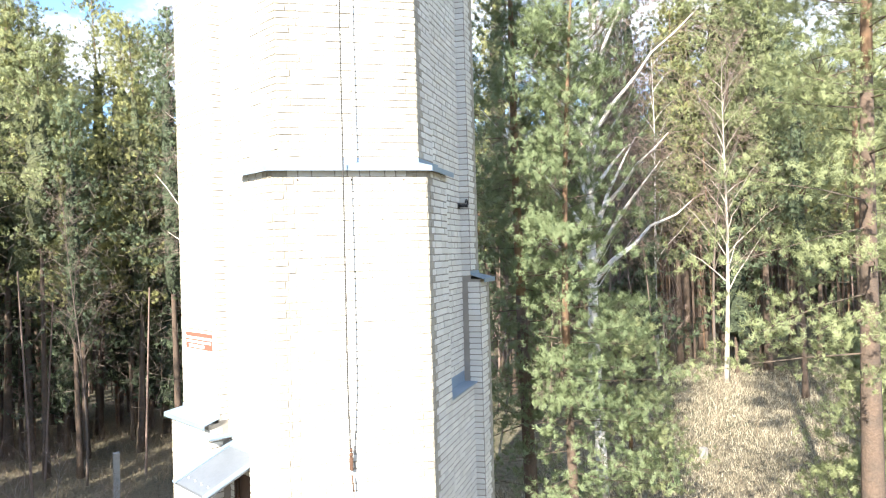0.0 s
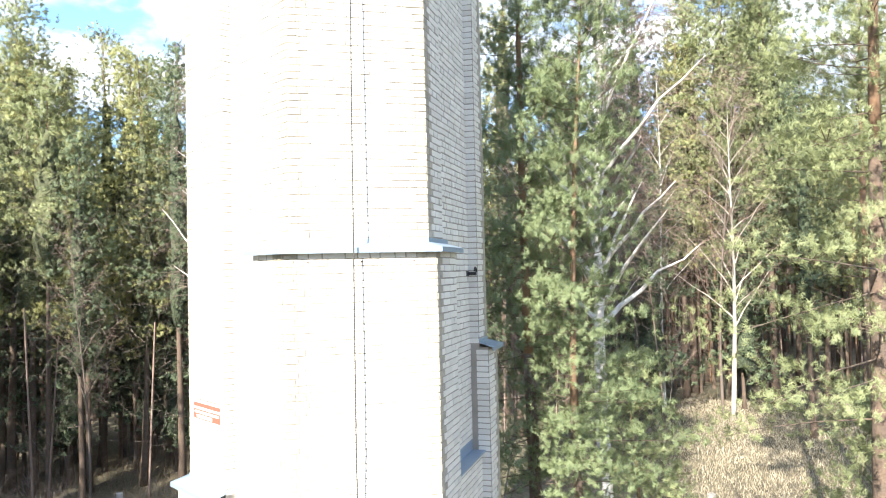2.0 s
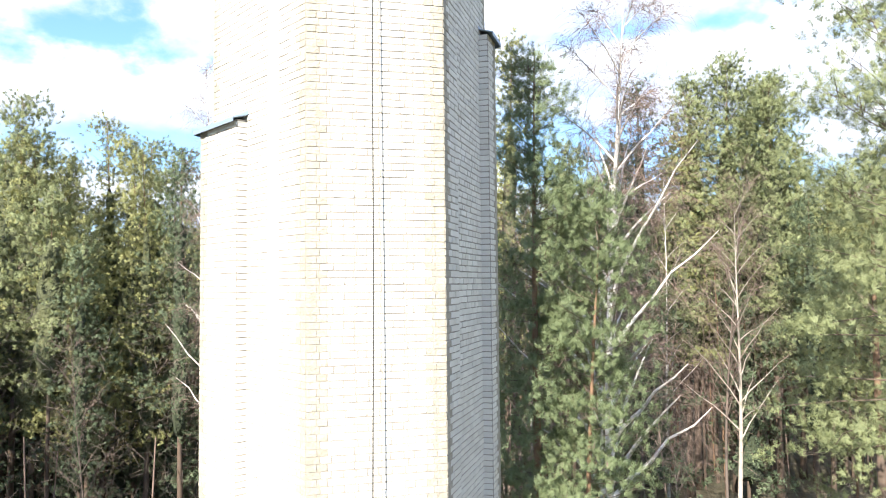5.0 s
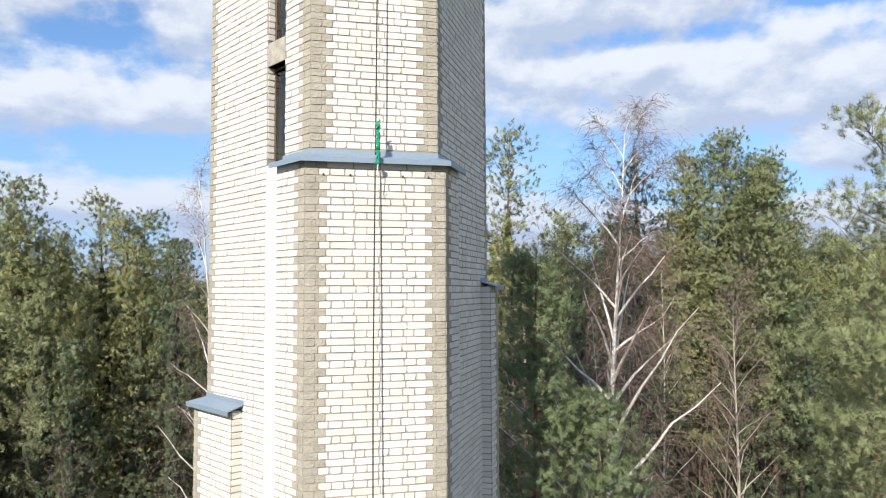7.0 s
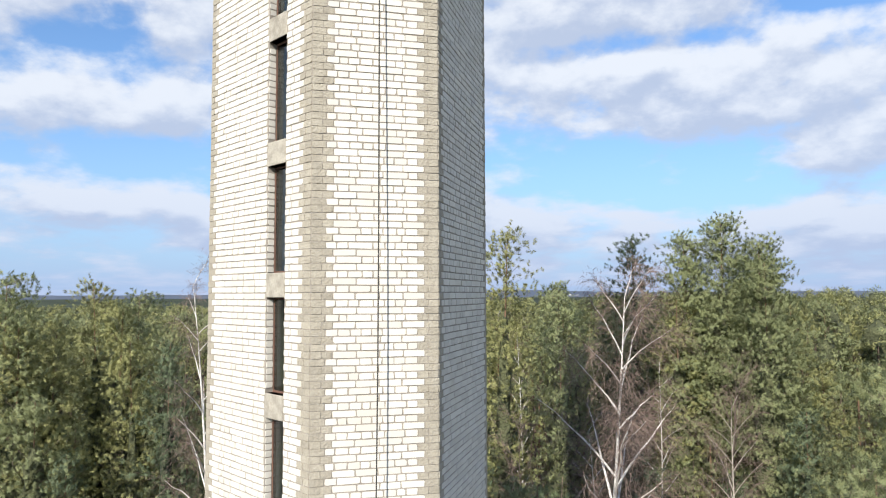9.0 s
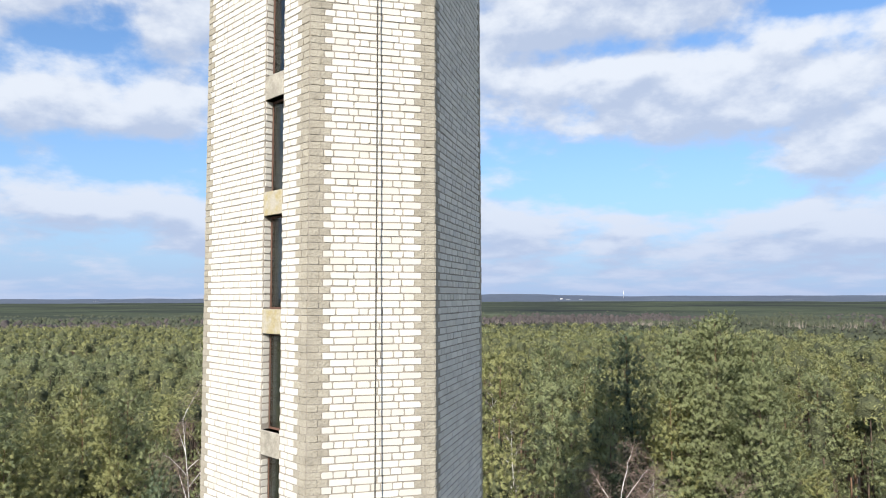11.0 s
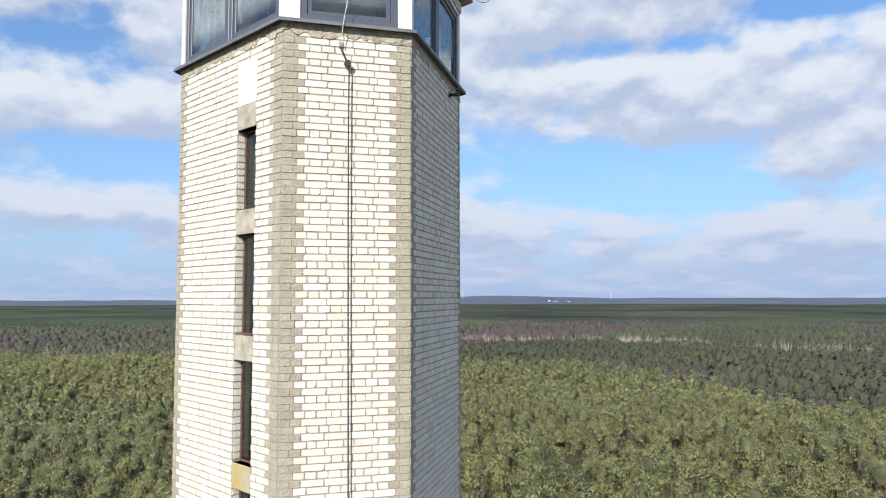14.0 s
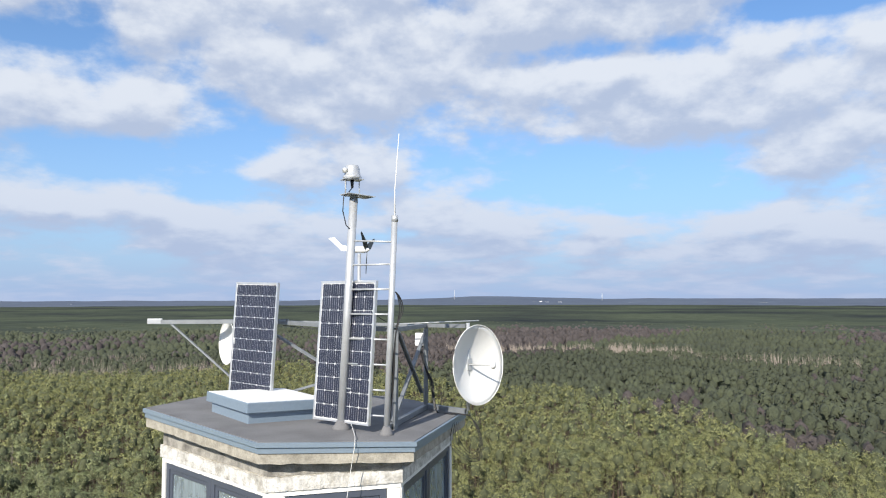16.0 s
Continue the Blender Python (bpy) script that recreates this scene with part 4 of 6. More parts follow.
box(bm, (-0.17, -0.11, 0), (0.17, 0.11, 0.008), frame_at((MAST_T.x + 0.04, MAST_T.y, MAST_T.z), (0.93, 0.36, -0.05), (-0.36, 0.93, 0.0), (0.05, 0, 1)))
part("plate", bm, M_STEEL, mast)
for dx, dy in ((-0.085, -0.05), (0.085, 0.03), (-0.06, 0.07)):
    tube("stud", [(MAST_T.x + dx - 0.02, MAST_T.y + dy, MAST_T.z), (MAST_T.x + dx - 0.02, MAST_T.y + dy, MAST_T.z + 0.19)], 0.006, M_STEEL, mast)
cx, cy, cz = MAST_T.x - 0.02, MAST_T.y, MAST_T.z + 0.18
bm = bmesh.new()
box(bm, (-0.11, -0.09, 0), (0.11, 0.09, 0.008), frame_at((cx, cy, cz), (1, 0.2, 0), (-0.2, 1, 0)))
part("upper_plate", bm, M_STEEL, mast)
v, f = tube_data([(cx, cy, cz + 0.006), (cx, cy, cz + 0.035), (cx, cy, cz + 0.045), (cx, cy, cz + 0.05), (cx, cy, cz + 0.14), (cx, cy, cz + 0.165), (cx, cy, cz + 0.172)], [0.105, 0.105, 0.100, 0.092, 0.080, 0.068, 0.02], 24)
cap = raw("housing", v, f, M_STEEL, mast, "silver round camera housing", smooth=True)
v, f = tube_data([(cx - 0.075, cy - 0.04, cz + 0.10), (cx - 0.105, cy - 0.055, cz + 0.10)], [0.032, 0.028], 14)
raw("lens_cap", v, f, M_PLASTIC, mast, smooth=True)
tube("connector", [(cx, cy, cz), (cx, cy, cz - 0.09)], [0.022, 0.014], M_BLACK, mast)
tube("cable", [(cx, cy, cz - 0.09), (cx - 0.05, cy, cz - 0.15), (cx - 0.10, cy - 0.05, cz - 0.19), (cx - 0.11, cy - 0.05, cz - 0.36), (cx - 0.07, cy - 0.04, cz - 0.52), (cx - 0.02, cy - 0.03, cz - 0.56)], 0.006, M_BLACK, mast, sides=6)
whip = thing("whip_antenna", "thin white whip antenna clamped to the pole top", "antenna")
tube("rod", [POLE_T - Vector((0, 0, 0.03)), POLE_T + Vector((0.0, 0, 0.3)), POLE_T + Vector((0.045, 0, 0.93))], [0.009, 0.006, 0.0035], M_DISH, whip)
tube("socket", [POLE_T - Vector((0, 0, 0.05)), POLE_T + Vector((0, 0, 0.02))], 0.036, M_STEEL, whip)

# wind generator behind the second panel
turbine = thing("wind_turbine", "small wind generator with white tail and three black blades", "wind turbine")
TX, TY, TZ = 0.76, 3.08, 37.60
tube("pole", [(TX - 0.04, TY, roof_z(TX)), (TX - 0.02, TY, TZ - 0.06)], 0.026, M_STEEL, turbine)
ax = Vector((0.86, -0.50, -0.03)).normalized()
v, f = tube_data([Vector((TX, TY, TZ)) + ax * s for s in (-0.16, -0.12, 0.0, 0.06, 0.11, 0.14)], [0.03, 0.045, 0.05, 0.05, 0.035, 0.008], 16)
raw("nacelle", v, f, M_DISH, turbine, "white nacelle", smooth=True)
tail = []
for s, zz in ((-0.14, -0.02), (-0.30, -0.025), (-0.52, 0.17), (-0.42, 0.18), (-0.30, 0.07), (-0.14, 0.035)):
    tail.append(Vector((TX, TY, TZ)) + ax * s + Vector((0, 0, zz)))
side = ax.cross(Vector((0, 0, 1))).normalized() * 0.007
raw("tail", [p + side for p in tail] + [p - side for p in tail], [tuple(range(6)), tuple(range(11, 5, -1))] + [(i, (i + 1) % 6, 6 + (i + 1) % 6, 6 + i)[::-1] for i in range(6)], M_DISH, turbine, "white tail fin")
hub = Vector((TX, TY, TZ)) + ax * 0.10
e1 = ax.cross(Vector((0, 0, 1))).normalized()
e2 = e1.cross(ax).normalized()
for deg in (42, 150, 272):
    w = radians(deg)
    d = -e1 * math.cos(w) * -1 + e2 * math.sin(w)
    s = d.cross(ax).normalized()
    verts = []
    for t, wid, tw in ((0.03, 0.030, 0.3), (0.12, 0.045, 0.25), (0.24, 0.032, 0.12), (0.36, 0.012, 0.05)):
        c = hub + d * t
        for sgn in (1, -1):
            for th in (0.003, -0.003):
                verts.append(c + s * wid * sgn + ax * (tw * 0.05 * sgn + th))
    faces = []
    for k in range(3):
        o = k * 4
        faces += [(o, o + 4, o + 6, o + 2), (o + 1, o + 3, o + 7, o + 5), (o, o + 1, o + 5, o + 4), (o + 2, o + 6, o + 7, o + 3)]
    faces += [(0, 2, 3, 1), (12, 13, 15, 14)]
    raw("blade", verts, faces, M_BLADE, turbine, "black blade")

# steel frame that carries panels and dishes
rig = thing("antenna_frame", "galvanised steel frame of channels and braces on the roof", "frame")


def bar(name, a, b, w=0.05, h=0.05, mat=None):
    a, b = Vector(a), Vector(b)
    u = (b - a).normalized()
    v = u.cross(Vector((0, 0, 1)))
    v = v.normalized() if v.length > 1e-3 else Vector((1, 0, 0))
    bm = bmesh.new()
    L = (b - a).length
    m = frame_at(a, u, v, u.cross(v))
    t = 0.005
    box(bm, (0, -w / 2, -h / 2), (L, w / 2, -h / 2 + t), m)
    box(bm, (0, -w / 2, -h / 2 + t), (L, -w / 2 + t, h / 2), m)
    box(bm, (0, w / 2 - t, -h / 2 + t), (L, w / 2, h / 2), m)
    return part(name, bm, mat or M_STEELDK, rig)


FZ = 36.53
P1, P2, P3 = Vector((0.70, 0.42, FZ)), Vector((1.47, 1.97, FZ - 0.02)), Vector((-0.62, 2.55, FZ + 0.04))
ARM = Vector((-2.06, 2.76, FZ + 0.04))
bar("beam", P3, P1)
bar("beam", P1, P2)
bar("beam", P3, P2, 0.04, 0.04)
bar("beam", ARM, P3 + Vector((0.3, -0.05, 0)), 0.05, 0.055)
bar("brace", ARM + Vector((0.22, -0.02, -0.02)), (-1.02, 2.55, 35.80), 0.045, 0.02)
for p in (P2, P3, Vector((0.72, 0.45, FZ))):
    bar("upright", (p.x, p.y, roof_z(p.x)), (p.x, p.y, FZ), 0.05, 0.05)
bar("brace", (P1.x + 0.05, P1.y + 0.05, FZ - 0.03), (P2.x - 0.1, P2.y - 0.2, 35.62), 0.045, 0.03)
bar("brace", (P2.x - 0.02, P2.y - 0.05, FZ - 0.10), (P1.x, P1.y + 0.08, 35.50), 0.045, 0.03)
bar("brace", (P3.x + 0.15, P3.y - 0.1, FZ - 0.15), (0.55, 0.95, 35.75), 0.035, 0.03)
bar("brace", (-0.30, 2.05, 35.68), (0.45, 0.80, 36.05), 0.035, 0.03)
bar("rail", (0.62, 0.40, roof_z(0.6) + 0.035), (P2.x, P2.y, roof_z(P2.x) + 0.04), 0.06, 0.06)
bar("rail", (P2.x, P2.y, roof_z(P2.x) + 0.05), (1.86, 1.42, roof_z(1.86) + 0.06), 0.06, 0.06)
bar("bracket", P2, (1.86, 1.40, FZ - 0.01), 0.04, 0.05)
bar("rail", (-0.6, 2.5, roof_z(-0.6) + 0.04), (0.6, 2.3, roof_z(0.6) + 0.04), 0.05, 0.09, M_FRAME)
bm = bmesh.new()
box(bm, (-0.09, -0.035, -0.035), (0.09, 0.035, 0.035), frame_at(ARM + Vector((0.02, 0, 0.01)), (1, -0.06, 0), (0.06, 1, 0)), bevel=0.005)
part("end_box", bm, M_ALU, rig, "light grey box at the arm's end")
tube("rod", [(1.0, 1.6, FZ + 0.02), (2.02, 1.35, FZ + 0.06)], 0.007, M_STEEL, rig)


def dish(name, centre, face, radius, depth, label):
    d = thing("dish_antenna", label, "dish antenna", "dish antennas on the roof")
    face = Vector(face).normalized()
    u = face.cross(Vector((0, 0, 1))).normalized()
    v = u.cross(face)
    verts, faces = [], []
    rings, segs = 9, 40
    for skin in (0, 1):
        for i in range(rings + 1):
            r = radius * i / rings if i else 0.001
            h = depth * ((r / radius) ** 2 - 1) - 0.006 * skin
            for k in range(segs):
                w = 2 * math.pi * k / segs
                verts.append(Vector(centre) + u * r * math.cos(w) + v * r * math.sin(w) + face * h)
    n = (rings + 1) * segs
    for i in range(rings):
        for k in range(segs):
            a, b = i * segs + k, i * segs + (k + 1) % segs
            faces.append((a, a + segs, b + segs, b))
            faces.append((n + a, n + b, n + b + segs, n + a + segs))
    for k in range(segs):
        a, b = rings * segs + k, rings * segs + (k + 1) % segs
        faces.append((a, n + a, n + b, b))
    raw("reflector", verts, faces, M_DISH, d, "white reflector", smooth=True)
    c = Vector(centre)
    tube("rim", [c + u * radius * math.cos(w) + v * radius * math.sin(w) for w in [2 * math.pi * k / 40 for k in range(41)]], 0.006, M_DISH, d, sides=6)
    return d, c, face, u, v


d1, c1, f1, u1, v1 = dish("dish", (1.985, 1.26, 36.03), (0.53, -0.845, 0.04), 0.505, 0.17, "white parabolic dish antenna with feed arm on a pipe")
tube("pipe", [(1.885, 1.40, 35.44), (1.885, 1.40, 36.56)], 0.023, M_STEEL, d1, "galvanised pipe", 14)
tube("feed_arm", [c1 - f1 * 0.16, c1 + f1 * 0.24], 0.012, M_PLASTIC, d1)
v, f = tube_data([c1 + f1 * 0.22, c1 + f1 * 0.235, c1 + f1 * 0.26], [0.05, 0.052, 0.02], 18)
raw("feed", v, f, M_DISH, d1, "white round feed cap", smooth=True)
bm = bmesh.new()
box(bm, (-0.05, -0.07, -0.08), (0.05, 0.07, 0.08), frame_at(c1 - f1 * 0.22, u1, f1, v1), bevel=0.01)
part("mount", bm, M_STEEL, d1)
d2, c2, f2, u2, v2 = dish("dish", (-1.12, 2.72, 36.28), (-0.93, -0.36, 0.02), 0.29, 0.10, "small white dish antenna behind the solar panel")
tube("pipe", [(-0.98, 2.76, 35.92), (-0.98, 2.76, 36.56)], 0.022, M_STEEL, d2)

case = thing("junction_box", "small light grey junction box on the steel upright", "junction box")
bm = bmesh.new()
box(bm, (-0.055, -0.035, -0.085), (0.055, 0.035, 0.085), frame_at((1.36, 1.90, 36.33), (0.96, -0.26, 0), (0.26, 0.96, 0)), bevel=0.008)
part("case", bm, M_DISH, case)
tube("gland", [(1.36, 1.90, 36.245), (1.36, 1.90, 36.20)], 0.012, M_PLASTIC, case)

# cables
def wire(label, pts, r=0.006, mat=None, name="cable"):
    t = thing(name, label, "cable" if name == "cable" else "rope")
    P = [Vector(p) for p in pts]
    fine = []
    for i in range(len(P) - 1):
        p0, p1, p2, p3 = P[max(i - 1, 0)], P[i], P[i + 1], P[min(i + 2, len(P) - 1)]
        for s in range(8):
            q = s / 8
            fine.append(0.5 * ((2 * p1) + (p2 - p0) * q + (2 * p0 - 5 * p1 + 4 * p2 - p3) * q * q + (3 * p1 - p0 - 3 * p2 + p3) * q ** 3))
    fine.append(P[-1])
    tube("strand", fine, r, mat or M_BLACK, t, sides=6)
    return t


for k in range(3):
    o = k * 0.018
    wire("black cable running down the steel upright", [(1.36 + o, 1.89, 36.2), (1.44, 1.9 - o, 35.95), (1.50 + o, 1.86, 35.75), (1.55, 1.7, roof_z(1.55) + 0.015), (1.75, 1.48 + o, roof_z(1.75) + 0.02), (1.90, 1.36, roof_z(1.9) + 0.02)], 0.006 + 0.002 * k)
for k in range(4):
    r = 0.14 + 0.035 * k
    wire("coil of black cable hanging at the roof edge", [(1.90, 1.33, 35.36), (1.93 + 0.3 * r, 1.30, 35.20), (1.93 + r * 0.4, 1.26, 35.14 - r), (1.85, 1.22, 35.08 - r), (1.83 - r, 1.18, 35.22 - r * 0.7), (1.80 - r * 0.6, 1.30, 35.32)], 0.0036)
for k in range(3):
    wire("black cable tied to the thin pole", [(POLE_B.x + 0.03, POLE_B.y, 35.5), (POLE_B.x + 0.055 + 0.012 * k, POLE_B.y, 36.0), (0.66, 0.18 - 0.01 * k, 36.5), (0.70 + 0.02 * k, 0.17, 36.78), (0.645, 0.15, 36.95), (0.60, 0.18, 36.75), (0.63, 0.2, 36.5)], 0.006)
wire("black wire sagging between the two beams", [(-0.4, 2.40, FZ - 0.01), (0.2, 2.2, FZ - 0.07), (1.0, 2.05, FZ - 0.05), (1.45, 1.97, FZ - 0.02)], 0.005)
wire("thin black wire from pole to frame", [(0.24, 0.6, 36.95), (0.55, 0.5, 36.66), (0.9, 0.9, FZ)], 0.004)

# the white line over the cabin front, the pulley, and the long line down the wall
wire("white line from the mast foot down over the cabin front", [(0.20, 0.52, 35.60), (0.22, 0.30, roof_z(0.2) + 0.03), (0.16, -0.215, ROOF_Z + 0.01), (0.12, -0.24, 35.2), (0.02, -0.16, 34.4), (-0.07, -0.105, 33.82), (-0.08, -0.07, 33.62)], 0.0038, M_WROPE, "rope")
pulley = thing("pulley", "small rusty pulley block hooked to the wall", "pulley")
bm = bmesh.new()
box(bm, (-0.105, -0.030, 33.60), (-0.060, -0.004, 33.665), bevel=0.006)
part("bracket", bm, M_STEELDK, pulley)
v, f = tube_data([(-0.015, -0.085, 33.42), (-0.015, -0.045, 33.42)], [0.036, 0.036], 18)
raw("wheel", v, f, M_BLOCK, pulley, "dark wheel", smooth=False)
tube("hook", [(-0.085, -0.025, 33.61), (-0.075, -0.06, 33.55), (-0.045, -0.066, 33.48), (-0.015, -0.065, 33.42)], 0.009, M_BLOCK, pulley)
wire("thin dark line hanging down the front wall", [(0.0, -0.068, 33.42), (0.0, -0.068, 32.0), (0.03, -0.072, 27.0), (0.012, -0.13, 22.0), (-0.005, -0.20, 18.0), (-0.028, -0.215, STEP2 + 0.04)], 0.0075, M_ROPE, "rope")
wire("thin dark line hanging down the lower front wall", [(-0.03, -0.21, STEP2 - 0.04), (-0.06, -0.28, 13.2), (-0.065, -0.31, 11.0), (-0.088, -0.35, 8.8), (-0.096, -0.375, STEP1), (-0.108, -0.385, 5.3), (-0.088, -0.285, 4.44)], 0.0075, M_ROPE, "rope")
# cables clipped to the wall
green = thing("rope_bundle", "knotted bundle of green rope over the tin step", "rope")
gr = random.Random(9)
for k in range(7):
    z = STEP2 + 0.40 - k * 0.008
    pts = []
    for j in range(16):
        w = j * 1.9 + k
        pts.append((-0.005 + 0.022 * math.cos(w), -0.235 + 0.02 * math.sin(w), z - j * 0.030 + gr.uniform(-0.01, 0.01)))
    tube("strand", pts, 0.0075, M_GREEN, green, sides=5)
tail_pts = [(-0.005, -0.245, STEP2 - 0.02), (-0.01, -0.25, STEP2 - 0.12), (-0.02, -0.24, STEP2 - 0.25), (0.0, -0.235, STEP2 - 0.33), (0.01, -0.24, STEP2 - 0.25)]
tube("tail", tail_pts, 0.005, M_WROPE, green, "grey frayed tail", sides=5)

# ---- ground ----
def ground_z(x, y):
    d = math.hypot(x, y)
    z = -0.35 + 1.7 * math.tanh((x - 1) / 11) * math.exp(-d / 160)
    z -= 11.0 * min(1.0, max(0.0, (d - 150) / 350)) ** 1.2
    return z + 0.18 * noise.noise((x * 0.13, y * 0.13, 0)) * (1 if d < 120 else 0)


gv, gf = [], []
radii = [0, 3, 6, 9, 12, 15, 18, 21, 25, 29, 33, 38, 43, 50, 58, 68, 80, 95, 115, 150, 200, 270, 360, 480, 650, 900, 1250, 1800, 2600, 3600, 4900]
SEG = 120
for r in radii:
    for k in range(SEG):
        w = 2 * math.pi * k / SEG
        x, y = r * math.cos(w), r * math.sin(w)
        gv.append((x, y, ground_z(x, y)))
for i in range(len(radii) - 1):
    for k in range(SEG):
        gf.append((i * SEG + k, (i + 1) * SEG + k, (i + 1) * SEG + (k + 1) % SEG, i * SEG + (k + 1) % SEG))
tagged(raw("ground", gv, gf, M_GRASS, smooth=True), "dry grassy forest floor with brown litter", "ground", kind="structure")


# ---- trees ----
def unit(v):
    return v / (np.linalg.norm(v, axis=1)[:, None] + 1e-9)


def blades(centres, outward, spread, size, width, per, rng, lift=0.45, loose=0.30, face=0.6):
    """Needle sprays: round each shoot a brush of thin needles, as triangles, with soft normals that face out of the crown."""
    c0, o0 = np.asarray(centres, float), unit(np.asarray(outward, float))
    shoot = unit(o0 * 0.75 + rng.normal(size=c0.shape) * 0.45 + np.array([0, 0, lift]))
    c, o, sh = (np.repeat(q, per, axis=0) for q in (c0, o0, shoot))
    n = len(c)
    ray = unit(np.cross(sh, rng.normal(size=(n, 3))))
    d = unit(ray * rng.uniform(0.5, 1.0, n)[:, None] + sh * rng.uniform(0.2, 0.9, n)[:, None])
    base = c + sh * (rng.uniform(-0.6, 0.6, n)[:, None] * spread * 2.2) + rng.normal(size=(n, 3)) * spread * 0.35
    ln = size * rng.uniform(0.6, 1.25, n)[:, None]
    nor = unit(o * 0.75 + ray * loose + rng.normal(size=(n, 3)) * 0.2 + np.array([0, 0, 0.25]))
    d = unit(d - nor * (np.einsum("ij,ij->i", d, nor) * max(0.0, face - 0.5))[:, None] * 1.6)
    s = unit(np.cross(d, nor * face + unit(rng.normal(size=(n, 3))) * (1 - face))) * width * rng.uniform(0.7, 1.3, n)[:, None]
    v = np.empty((n * 3, 3))
    v[0::3], v[1::3], v[2::3] = base - s * 0.5, base + s * 0.5, base + d * ln
    turn = np.einsum("ij,ij->i", np.cross(v[1::3] - v[0::3], v[2::3] - v[0::3]), nor) < 0
    v[1::3][turn], v[0::3][turn] = v[0::3][turn].copy(), v[1::3][turn].copy()
    return v, np.repeat(nor, 3, axis=0)


def tri_mesh(name, v, mat, nor=None):
    me = bpy.data.meshes.new(name)
    n = len(v)
    me.vertices.add(n)
    me.vertices.foreach_set("co", np.ascontiguousarray(v, dtype=np.float32).ravel())
    me.loops.add(n)
    me.loops.foreach_set("vertex_index", np.arange(n, dtype=np.int32))
    me.polygons.add(n // 3)
    me.polygons.foreach_set("loop_start", np.arange(0, n, 3, dtype=np.int32))
    me.materials.append(mat)
    me.update(calc_edges=True)
    if nor is not None:
        me.polygons.foreach_set("use_smooth", np.ones(n // 3, dtype=bool))
        me.normals_split_custom_set_from_vertices(np.ascontiguousarray(nor, dtype=np.float32))
    return me


